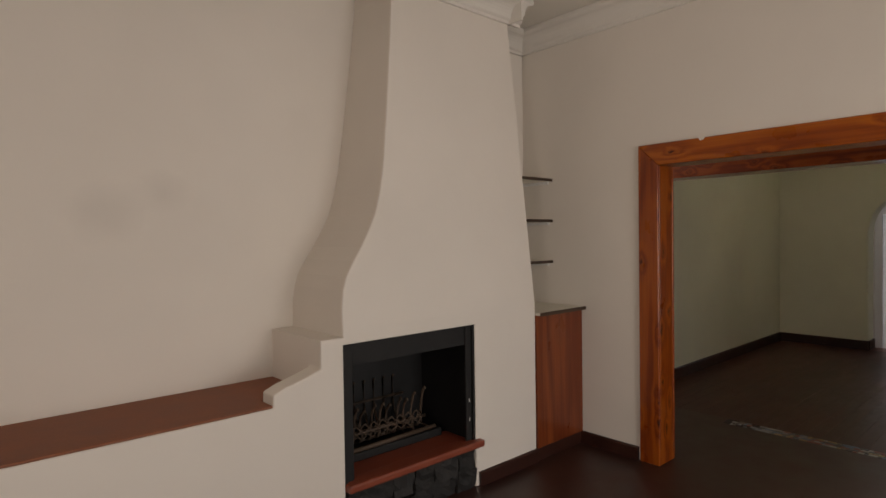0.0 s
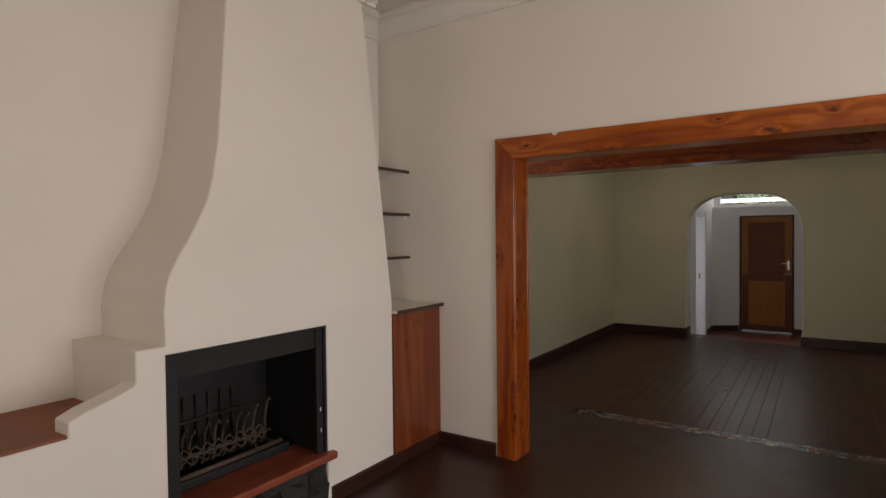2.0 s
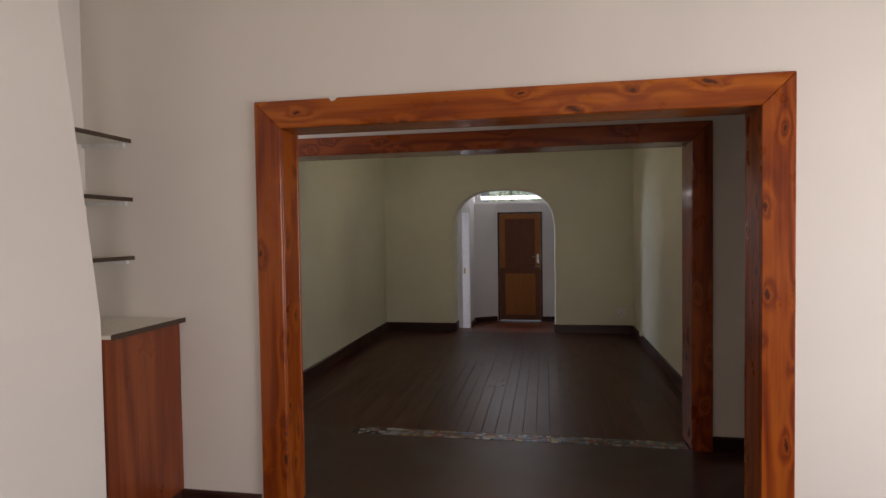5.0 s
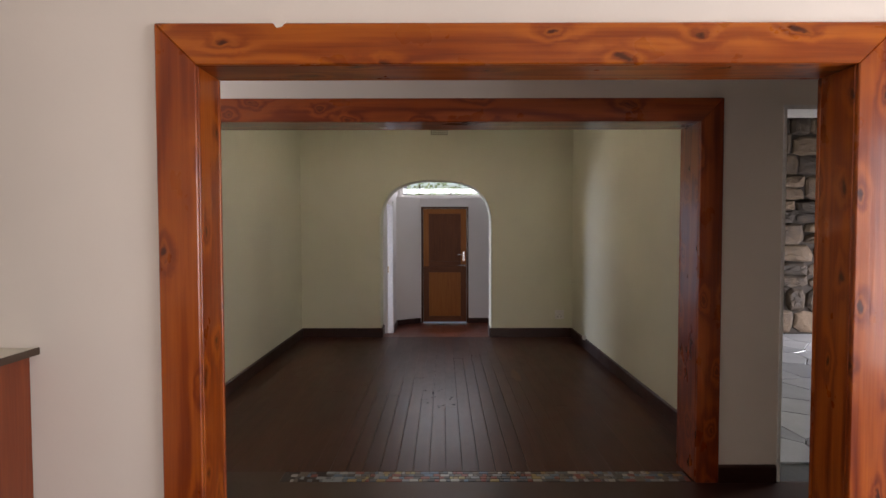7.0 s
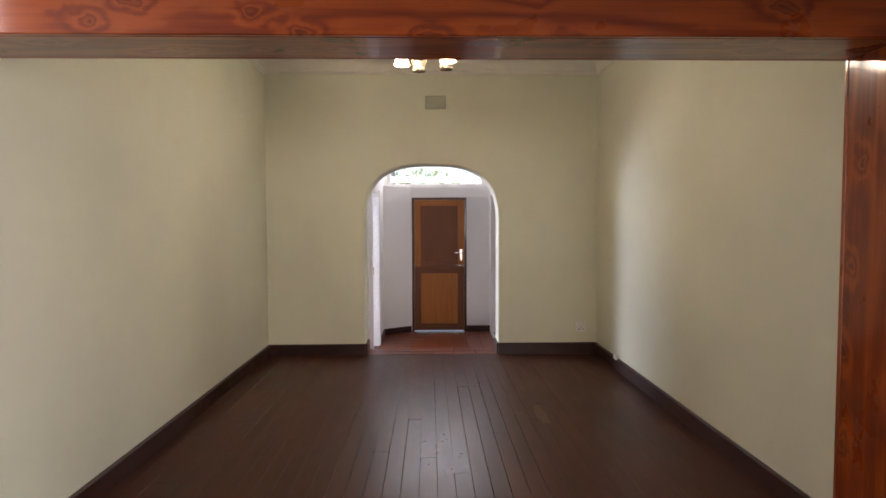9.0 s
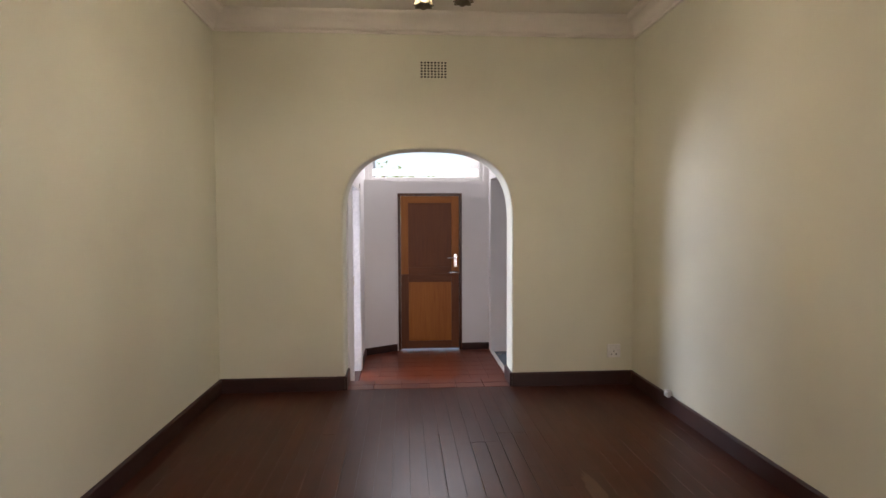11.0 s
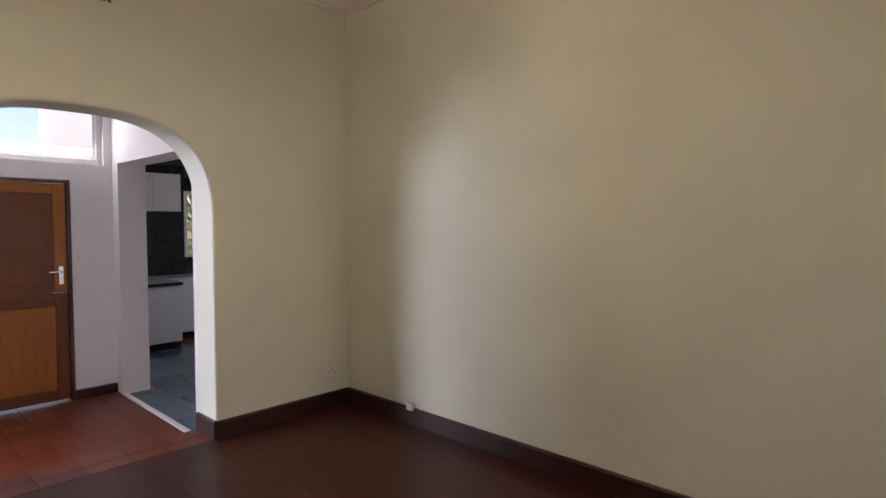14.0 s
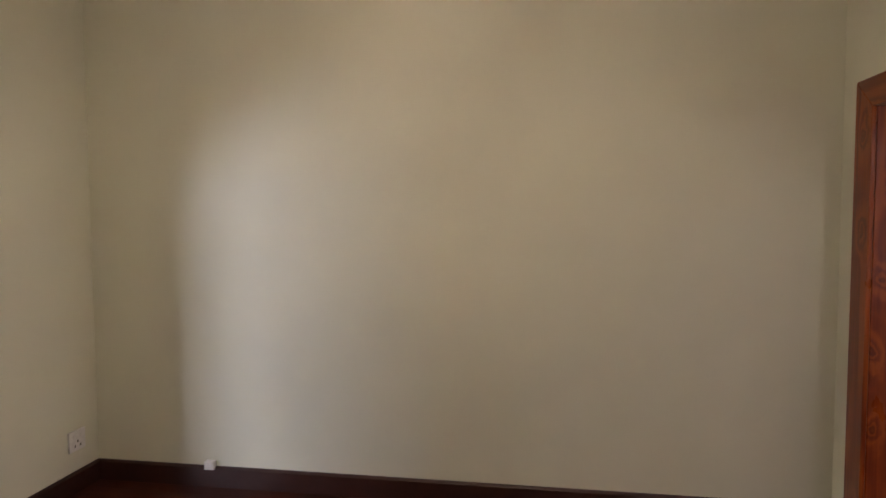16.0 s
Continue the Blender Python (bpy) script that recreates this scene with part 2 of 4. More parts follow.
def trodden(m, centre, reach):
    """Scratches and bare streaks where the polish of a floor is walked off, an oval on the plan."""
    n, l = m.node_tree.nodes, m.node_tree.links
    p = n["Principled BSDF"]
    place, off, d = n.new("ShaderNodeNewGeometry"), n.new("ShaderNodeVectorMath"), n.new("ShaderNodeVectorMath")
    off.operation, d.operation = "SUBTRACT", "MULTIPLY"
    l.new(place.outputs["Position"], off.inputs[0])
    off.inputs[1].default_value = centre
    l.new(off.outputs[0], d.inputs[0])
    d.inputs[1].default_value = (1 / reach[0], 1 / reach[1], 0)
    length = n.new("ShaderNodeVectorMath")
    length.operation = "LENGTH"
    l.new(d.outputs[0], length.inputs[0])

    def streaks(along, across, detail):
        v = n.new("ShaderNodeVectorMath")
        v.operation = "MULTIPLY"
        l.new(place.outputs["Position"], v.inputs[0])
        v.inputs[1].default_value = (along, across, 1)
        return noise_node(n, l, v.outputs[0], 1.0, detail, 0.65)
    cloud, fine = streaks(9, 17, 6), streaks(30, 90, 4)
    mask = ramp(n, l, length.outputs["Value"], ((0.15, (1, 1, 1)), (1.0, (0, 0, 0))))
    patch = math_node(n, l, "MULTIPLY", mask, ramp(n, l, cloud, ((0.3, (0, 0, 0)), (0.75, (1, 1, 1)))))
    old = p.inputs["Roughness"].links[0].from_socket
    burnish = math_node(n, l, "MULTIPLY", mask, -0.1)
    l.new(math_node(n, l, "ADD", math_node(n, l, "ADD", old, burnish), math_node(n, l, "MULTIPLY", patch, 0.12)), p.inputs["Roughness"])
    l.new(math_node(n, l, "ADD", 0.26, math_node(n, l, "MULTIPLY", mask, 0.26)), p.inputs["Specular IOR Level"])
    l.new(mix(n, l, math_node(n, l, "MULTIPLY", patch, 0.1), p.inputs["Base Color"].links[0].from_socket, (0.12, 0.085, 0.07)), p.inputs["Base Color"])
    b = n.new("ShaderNodeBump")
    b.inputs["Strength"].default_value, b.inputs["Distance"].default_value = 0.04, 0.003
    l.new(math_node(n, l, "MULTIPLY", mask, math_node(n, l, "ADD", fine, math_node(n, l, "MULTIPLY", cloud, 0.5))), b.inputs["Height"])
    l.new(p.inputs["Normal"].links[0].from_socket, b.inputs["Normal"])
    l.new(b.outputs["Normal"], p.inputs["Normal"])


trodden(BOARD, (6.7, 1.78, 0), (2.0, 0.75))
DARKFLOOR = worn_surface("dark_polished_floor", (0.026, 0.009, 0.0065), (0.06, 0.02, 0.0125), (0.26, 0.55), 4.0, 0.15)
SKIRT = worn_surface("skirting_paint", (0.02, 0.0065, 0.0045), (0.044, 0.0135, 0.0085), (0.25, 0.5), 6.0, 0.2)
REDTILE = worn_surface("red_quarry_tile", (0.12, 0.022, 0.009), (0.17, 0.036, 0.014), (0.25, 0.45), 5.0, 0.06, 0.3)
GROUT = plain("grout", (0.11, 0.027, 0.014), 0.85, relief=0.3)
SLATE = worn_surface("slate", (0.2, 0.21, 0.23), (0.4, 0.41, 0.43), (0.25, 0.5), 4.0, 0.5, 0.5)
SLATEGROUT = plain("slate_grout", (0.08, 0.08, 0.08), 0.9, relief=0.4)
KTILE = worn_surface("kitchen_slate_tile", (0.06, 0.085, 0.11), (0.13, 0.175, 0.22), (0.12, 0.35), 4.0, 0.2, 0.4)
STONE = worn_surface("field_stone", (0.02, 0.012, 0.007), (0.1, 0.064, 0.038), (0.7, 0.95), 6.0, 0.8, 0.6, 0.02)
MORTAR = plain("mortar", (0.028, 0.02, 0.015), 0.95, relief=0.6)
SOOT = worn_surface("sooty_stone", (0.006, 0.0055, 0.005), (0.022, 0.02, 0.019), (0.4, 0.8), 9.0, 0.9, 0.5, 0.02)
BLACKPAINT = worn_surface("black_firebox_paint", (0.0015, 0.0013, 0.0013), (0.006, 0.005, 0.005), (0.5, 0.8), 8.0, 0.5)
HEARTHRED = worn_surface("red_hearth_polish", (0.16, 0.03, 0.015), (0.26, 0.06, 0.03), (0.25, 0.5), 6.0, 0.3)
LEDGEBROWN = worn_surface("brown_ledge_paint", (0.16, 0.05, 0.022), (0.27, 0.088, 0.04), (0.55, 0.8), 5.0, 0.25)
IRON = worn_surface("rusty_iron", (0.035, 0.02, 0.012), (0.095, 0.06, 0.038), (0.5, 0.8), 20.0, 0.5)
WHITE = plain("white_gloss_paint", (0.8, 0.79, 0.77), 0.35)
PLASTIC = plain("white_plastic", (0.8, 0.79, 0.76), 0.4)
SHELFTOP = plain("cream_laminate", (0.76, 0.72, 0.62), 0.4)
SHELFEDGE = plain("dark_shelf_edge", (0.05, 0.028, 0.016), 0.5)
CHROME = plain("chrome", (0.75, 0.74, 0.72), 0.18, 1.0)
BRASS = plain("aged_brass", (0.45, 0.3, 0.12), 0.35, 1.0)
BLACK = plain("black_hole", (0.01, 0.009, 0.008), 0.9)
BLACKTILE = worn_surface("black_glazed_tile", (0.008, 0.009, 0.011), (0.02, 0.021, 0.024), (0.08, 0.2), 4.0, 0.1)
CABWHITE = plain("cabinet_laminate", (0.72, 0.72, 0.72), 0.4)
COUNTER = plain("pale_worktop", (0.62, 0.64, 0.66), 0.22)
GLASS = glass_material("window_glass")
FROST = plain("frosted_glass", (0.15, 0.12, 0.075), 0.35)
LIT = glow("lit_glass", (1.0, 0.9, 0.72), 42.0)
LEAF = leaf_material("leaf", (0.07, 0.12, 0.035), (0.12, 0.2, 0.07))
BARK = worn_surface("bark", (0.06, 0.045, 0.03), (0.16, 0.12, 0.09), (0.7, 0.9), 20.0, 0.8)
EARTH = worn_surface("dry_ground", (0.14, 0.1, 0.065), (0.28, 0.22, 0.15), (0.8, 0.95), 3.0, 0.5)


# ---- building blocks ----
def boxes_bm(*boxes):
    """One bmesh out of boxes (x0, x1, y0, y1, z0, z1)."""
    bm = bmesh.new()
    for x0, x1, y0, y1, z0, z1 in boxes:
        c = Matrix.Translation(((x0 + x1) / 2, (y0 + y1) / 2, (z0 + z1) / 2))
        bmesh.ops.create_cube(bm, size=1, matrix=c @ Matrix.Diagonal((abs(x1 - x0), abs(y1 - y0), abs(z1 - z0), 1)))
    return bm


def prism_bm(outline, axis, a, b):
    """A flat outline swept along an axis from a to b. Outline points are the other two coordinates in x, y, z order."""
    bm = bmesh.new()
    k = "xyz".index(axis)

    def at(p, c):
        q = list(p)
        q.insert(k, c)
        return bm.verts.new(q)
    one, two = [at(p, a) for p in outline], [at(p, b) for p in outline]
    bm.faces.new(one), bm.faces.new(two)
    for i in range(len(outline)):
        j = (i + 1) % len(outline)
        bm.faces.new((one[i], one[j], two[j], two[i]))
    bmesh.ops.recalc_face_normals(bm, faces=bm.faces)
    return bm


def lathe_bm(profile, segments=20, centre=(0, 0, 0), wave=None):
    bm = bmesh.new()
    rings = []
    for r, z in profile:
        ring = []
        for i in range(segments):
            a = 2 * math.pi * i / segments
            q = r * (wave(a, z) if wave else 1)
            ring.append(bm.verts.new((centre[0] + q * math.cos(a), centre[1] + q * math.sin(a), centre[2] + z)))
        rings.append(ring)
    for u, v in zip(rings, rings[1:]):
        for i in range(segments):
            bm.faces.new((u[i], u[(i + 1) % segments], v[(i + 1) % segments], v[i]))
    bmesh.ops.recalc_face_normals(bm, faces=bm.faces)
    return bm


def tube_bm(bm, points, radius, segments=8):
    """A round bar along points, added to bm."""
    rings = []
    pts = [Vector(p) for p in points]
    for i, p in enumerate(pts):
        d = (pts[min(i + 1, len(pts) - 1)] - pts[max(i - 1, 0)]).normalized()
        q = d.to_track_quat("Z", "Y").to_matrix()
        rings.append([bm.verts.new(p + q @ Vector((radius * math.cos(2 * math.pi * k / segments), radius * math.sin(2 * math.pi * k / segments), 0))) for k in range(segments)])
    for u, v in zip(rings, rings[1:]):
        for k in range(segments):
            bm.faces.new((u[k], u[(k + 1) % segments], v[(k + 1) % segments], v[k]))
    bm.faces.new(list(reversed(rings[0]))), bm.faces.new(rings[-1])
    bmesh.ops.recalc_face_normals(bm, faces=bm.faces)
    return bm


def bevelled(bm, width, segments=2):
    bmesh.ops.bevel(bm, geom=[e for e in bm.edges if len(e.link_faces) == 2 and e.calc_face_angle(0) > 0.5], offset=width, segments=segments, profile=0.5, affect="EDGES", clamp_overlap=True)
    return bm


def to_mesh(name, bm, material, smooth=False):
    me = bpy.data.meshes.new(name)
    bm.to_mesh(me)
    bm.free()
    me.materials.append(material)
    if smooth:
        for f in me.polygons:
            f.use_smooth = True
    return me


def thing(name, loc, label, category, group="", turn=0):
    ob = new(name)
    ob.empty_display_size = 0.1
    ob.matrix_world = pose(*loc, 0, 0, turn)
    return tagged(ob, label, category, group)


def part(name, bm, material, parent, label="", smooth=False):
    ob = new(name, to_mesh(name, bm, material, smooth))
    ob.parent = parent
    return tagged(ob, label) if label else ob


def setting(name, bm, material, label, category, smooth=False):
    return tagged(new(name, to_mesh(name, bm, material, smooth)), label, category, kind="structure")


# ---- plan: walls, floors, ceilings ----
H = 3.2
HALL = -0.24
setting("wall_lounge_north", boxes_bm((-2.4, 4.05, 3.75, 3.95, 0, H)), SMUDGED, "white painted plaster lounge wall with faint smudges", "wall")
setting("wall_lounge_west", boxes_bm((-2.4, -2.2, -2.2, -0.4, 0, H), (-2.4, -2.2, 0.8, 3.75, 0, H), (-2.4, -2.2, -0.4, 0.8, 0, 0.9), (-2.4, -2.2, -0.4, 0.8, 2.1, H)), LOUNGE, "white plaster lounge wall with a window", "wall")
setting("wall_lounge_south", boxes_bm((-2.2, 0.75, -2.2, -2.0, 0, H), (3.25, 3.8, -2.2, -2.0, 0, H), (0.75, 3.25, -2.2, -2.0, 0, 0.2), (0.75, 3.25, -2.2, -2.0, 2.35, H)), LOUNGE, "white plaster wall with a wide window", "wall")
setting("wall_lounge_east", boxes_bm((3.8, 3.98, -2.2, 0.24, 0, H), (3.8, 3.98, 2.59, 3.75, 0, H), (3.8, 3.98, 0.24, 2.59, 2.06, H)), LOUNGE, "white plaster wall with a wide cased opening", "wall")
def passage_wall(x0, x1):
    return boxes_bm((x0, x1, -2.2, -1.15, 0, H), (x0, x1, -0.2, 0.25, 0, H), (x0, x1, 3.552, 3.95, 0, H), (x0, x1, -1.15, -0.2, 2.14, H), (x0, x1, 0.25, 3.552, 2.075, H))


setting("wall_passage_east", passage_wall(5.0, 5.116), LOUNGE, "white plaster wall with a cased opening and a doorway", "wall")
setting("wall_dining_west", passage_wall(5.116, 5.232), CREAM, "cream plaster wall round the cased opening", "wall")
# The window here is unseen; its opening is added for the passage lamp.
setting("wall_passage_north", boxes_bm((4.05, 4.2, 3.75, 3.95, 0, H), (4.85, 5.0, 3.75, 3.95, 0, H), (4.2, 4.85, 3.75, 3.95, 0, 1.88), (4.2, 4.85, 3.75, 3.95, 2.52, H)), GREY, "plaster wall with an assumed, unseen window at the end of the passage", "wall")
# Unseen slab, added outside to stop sun entering through the passage window.
setting("passage_sun_block", boxes_bm((3.6, 5.4, 3.95, 4.85, 2.72, 2.84)), HALLWHITE, "white slab added outside to keep sun out of the passage window", "eave")
setting("wall_passage_south", boxes_bm((3.98, 5.0, -2.2, -2.0, 0, H)), GREY, "plain plaster wall at the end of the passage", "wall")
setting("wall_dining_north", boxes_bm((5.232, 9.32, 3.6, 3.8, 0, H)), CREAM, "plain cream plaster dining room wall", "wall")
setting("wall_dining_south", boxes_bm((5.232, 9.32, -0.2, 0, 0, H)), CREAM, "plain cream plaster dining room wall", "wall")

# the arched opening, a flattened basket arch
ARCH_R, ARCH_L, ARCH_TOP = 1.085, 2.545, 2.08


def arch_points(steps=36):
    pts = []
    mid, half = (ARCH_R + ARCH_L) / 2, (ARCH_L - ARCH_R) / 2
    for i in range(2 * steps + 1):
        a = math.pi * i / (2 * steps)
        c, s = math.cos(a), math.sin(a)
        y = mid - half * math.copysign(abs(c) ** 0.72, c)
        z = 1.42 + (ARCH_TOP - 1.42) * s ** 0.72
        pts.append((y, z))
    return pts


AP = arch_points()
arch = prism_bm([(-0.2, HALL), (ARCH_R, HALL), *AP, (ARCH_L, HALL), (3.8, HALL), (3.8, H), (-0.2, H)], "x", 9.32, 9.6)
bmesh.ops.bevel(arch, geom=[e for e in arch.edges if all(9.31 < v.co.x < 9.61 and ARCH_R - 0.01 < v.co.y < ARCH_L + 0.01 and v.co.z < 2.1 for v in e.verts) and abs(e.verts[0].co.x - e.verts[1].co.x) < 0.01], offset=0.018, segments=3, profile=0.5, affect="EDGES")
setting("wall_dining_east", arch, CREAM, "cream plaster wall with a rounded archway", "wall")

setting("wall_hall_north", boxes_bm((9.6, 10.0, 2.53, 2.7, HALL, H), (10.9, 11.87, 2.53, 2.7, HALL, H), (10.0, 10.9, 2.53, 2.7, 1.84, H)), HALLWHITE, "white plaster hall wall with a doorway", "wall")
setting("wall_hall_south", boxes_bm((9.6, 10.05, 0.66, 0.91, HALL, H), (11.71, 14.75, 0.66, 0.91, HALL, H), (10.05, 11.71, 0.66, 0.91, 2.0, H)), HALLWHITE, "white plaster wall with an opening to the kitchen", "wall")
setting("wall_hall_east", boxes_bm((11.87, 12.1, 0.91, 1.27, HALL, 1.99), (11.87, 12.1, 2.11, 2.7, HALL, 1.99), (11.87, 12.1, 1.27, 2.11, 1.83, 1.99), (11.87, 12.1, 0.91, 0.98, 1.99, H), (11.87, 12.1, 2.48, 2.7, 1.99, H), (11.87, 12.1, 0.98, 2.48, 2.8, H)), HALLWHITE, "white plaster wall with the back door and a high window", "wall")
setting("wall_bedroom_east", boxes_bm((14.4, 14.6, 2.7, 6.5, HALL, H), (12.1, 14.6, 2.53, 2.7, HALL, H)), MIDGREY, "plain unseen wall, greyed to weaken bounced light", "wall")
setting("wall_bedroom_west", boxes_bm((9.4, 9.6, 3.8, 6.5, HALL, H), (9.6, 9.65, 2.7, 6.5, HALL, H)), MIDGREY, "plain unseen wall, greyed to weaken bounced light", "wall")
setting("wall_bedroom_north", boxes_bm((9.4, 9.7, 6.5, 6.7, HALL, H), (9.7, 10.6, 6.5, 6.7, HALL, 0.6), (9.7, 10.6, 6.5, 6.7, 2.0, H), (10.6, 11.9, 6.5, 6.7, HALL, H), (14.2, 14.6, 6.5, 6.7, HALL, H), (11.9, 14.2, 6.5, 6.7, HALL, 0.1), (11.9, 14.2, 6.5, 6.7, 1.9, H)), MIDGREY, "plain unseen wall with two windows, greyed to weaken bounced light", "wall")
setting("wall_kitchen_west", boxes_bm((9.8, 10.0, -3.2, 0.6, HALL, H)), HALLWHITE, "plain kitchen wall", "wall")
# Opening made up for the kitchen fill lamp; this wall is out of view.
setting("wall_kitchen_south", boxes_bm((10.0, 11.7, -3.2, -3.0, HALL, H), (13.1, 14.75, -3.2, -3.0, HALL, H), (11.7, 13.1, -3.2, -3.0, HALL, 0.9), (11.7, 13.1, -3.2, -3.0, 2.0, H)), HALLWHITE, "plain kitchen wall with an added, unseen opening for the fill lamp", "wall")
# Unseen wall; its opening is kept low to darken the stone wall's top.
setting("wall_veranda_south", boxes_bm((5.0, 6.8, -5.2, -5.0, 0, H), (9.2, 9.8, -5.2, -5.0, 0, H), (6.8, 9.2, -5.2, -5.0, 1.6, H)), HALLWHITE, "plain unseen wall, its wide garden opening kept low to shade the stone wall's top", "wall")
setting("wall_veranda_west", boxes_bm((5.0, 5.25, -5.0, -2.2, 0, H)), HALLWHITE, "plain wall", "wall")

setting("floor_lounge", boxes_bm((-2.4, 5.0, -2.2, 3.95, -0.12, 0)), DARKFLOOR, "dark red-brown polished floor", "floor")
setting("floor_passage_edge", boxes_bm((5.0, 5.14, 2.66, 3.53, -0.12, 0)), DARKFLOOR, "dark red-brown polished floor", "floor")
setting("floor_hall", boxes_bm((9.6, 12.1, 0.91, 2.53, HALL - 0.15, HALL - 0.012)), GROUT, "red quarry tile floor with dark joints", "floor")
setting("floor_bedroom", boxes_bm((9.4, 14.6, 2.53, 6.7, HALL - 0.15, HALL)), DARKFLOOR, "dark polished floor", "floor")
setting("floor_kitchen", boxes_bm((9.6, 14.75, -3.2, 0.91, HALL - 0.15, HALL - 0.012)), GROUT, "blue-grey slate tile kitchen floor", "floor")
setting("floor_veranda", boxes_bm((5.0, 9.8, -5.2, -0.2, -0.15, -0.012)), SLATEGROUT, "grey slate crazy paving floor", "floor")
setting("floor_dining", boxes_bm((5.0, 9.6, -0.2, 3.8, -0.15, -0.022)), BLACK, "dark polished timber board floor", "floor")
setting("ceiling_lounge", boxes_bm((-2.4, 4.05, -2.2, 3.95, H, H + 0.12)), CEILING, "off-white painted ceiling", "ceiling")
setting("ceiling_passage", boxes_bm((4.052, 5.25, -2.2, 3.95, H, H + 0.12)), CEILING, "off-white painted ceiling", "ceiling")
setting("ceiling_dining", boxes_bm((5.232, 9.6, -0.2, 3.8, H, H + 0.12)), CEILING, "off-white painted ceiling", "ceiling")
setting("ceiling_hall", boxes_bm((9.6, 12.1, -3.2, 6.7, H, H + 0.12), (12.1, 14.75, -3.2, 0.91, H, H + 0.12), (12.1, 14.6, 2.53, 6.7, H, H + 0.12)), CEILING, "off-white painted ceiling", "ceiling")
setting("ceiling_veranda", boxes_bm((5.0, 9.8, -5.2, -0.2, H + 0.002, H + 0.12)), CEILING, "dark veranda ceiling", "ceiling")
setting("ground", boxes_bm((-400, 400, -400, 400, -0.5, -0.45)), EARTH, "dry bare garden ground", "ground")


def cornice_bm(a, b, axis, face, sign, z=3.04):
    """Coved plaster cornice along a wall; sign: the way from the wall into the room."""
    prof = [(0, 0), (0.018, 0), (0.018, 0.02), (0.03, 0.028)]
    for i in range(7):
        t = math.pi / 2 * i / 6
        prof.append((0.035 + 0.075 * (1 - math.cos(t)), 0.035 + 0.085 * math.sin(t)))
    prof += [(0.12, 0.125), (0.135, 0.135), (0.135, 0.158), (0, 0.158)]
    if axis == "x":
        return prism_bm([(face + sign * u, z + v) for u, v in prof], "x", a, b)
    return prism_bm([(face + sign * u, z + v) for u, v in prof], "y", a, b)


def skirting(name, a, b, axis, face, sign, h, z=0.0, material=None):
    t = 0.018
    prof = [(0, z), (t, z), (t, z + h - 0.012), (t - 0.008, z + h), (0, z + h)]
    return setting(name, prism_bm([(face + sign * u, v) for u, v in prof], axis, a, b), material or SKIRT, "dark red-brown painted skirting board", "skirting board")


for args in ((-2.2, 1.95, "x", 3.75, -1), (3.3, 3.8, "x", 3.75, -1), (-2.2, 3.8, "x", -2.0, 1), (-2.0, 3.75, "y", 3.8, -1), (-2.0, 3.75, "y", -2.2, 1)):
    setting("cornice", cornice_bm(*args), CORNICE, "white coved plaster cornice", "cornice")
for args in ((5.232, 9.32, "x", 3.6, -1), (5.232, 9.32, "x", 0.0, 1), (0, 3.6, "y", 9.32, -1), (0, 3.6, "y", 5.232, 1)):
    setting("cornice", cornice_bm(*args), CORNICE, "cream coved plaster cornice", "cornice")
SK = 0.122
skirting("baseboard", 5.27, 9.302, "x", 3.6, -1, SK)
skirting("baseboard", 5.27, 9.302, "x", 0.0, 1, SK)
skirting("baseboard", 0, ARCH_R, "y", 9.32, -1, SK)
skirting("baseboard", ARCH_L, 3.6, "y", 9.32, -1, SK)
skirting("baseboard", 9.32, 9.6, "x", ARCH_R, 1, SK)
skirting("baseboard", 9.32, 9.6, "x", ARCH_L, -1, SK)
skirting("baseboard", 2.73, 3.2, "y", 3.8, -1, 0.09)
skirting("baseboard", -2.0, 0.12, "y", 3.8, -1, 0.09)
skirting("baseboard", -2.0, 0.1, "y", 3.98, 1, 0.09)
skirting("baseboard", 2.73, 3.75, "y", 3.98, 1, 0.09)
skirting("baseboard", -0.19, 0.15, "y", 5.0, -1, 0.1)
skirting("baseboard", -2.2, 1.71, "x", 3.2, -1, 0.09)
skirting("baseboard", 2.69, 3.26, "x", 3.2, -1, 0.09)
setting("wall_hall_pier", prism_bm([(11.87, 2.13), (11.87, 2.53), (11.62, 2.53)], "z", HALL, 1.99), HALLWHITE, "angled white plaster pier beside the back door", "wall")
setting("baseboard", prism_bm([(11.87, 2.13), (11.62, 2.53), (11.605, 2.523), (11.855, 2.123)], "z", HALL, HALL + 0.09), SKIRT, "dark red-brown painted skirting board", "skirting board")
skirting("baseboard", 0.91, 1.27, "y", 11.87, -1, 0.09, HALL)
skirting("baseboard", 10.97, 11.6, "x", 2.53, -1, 0.09, HALL)


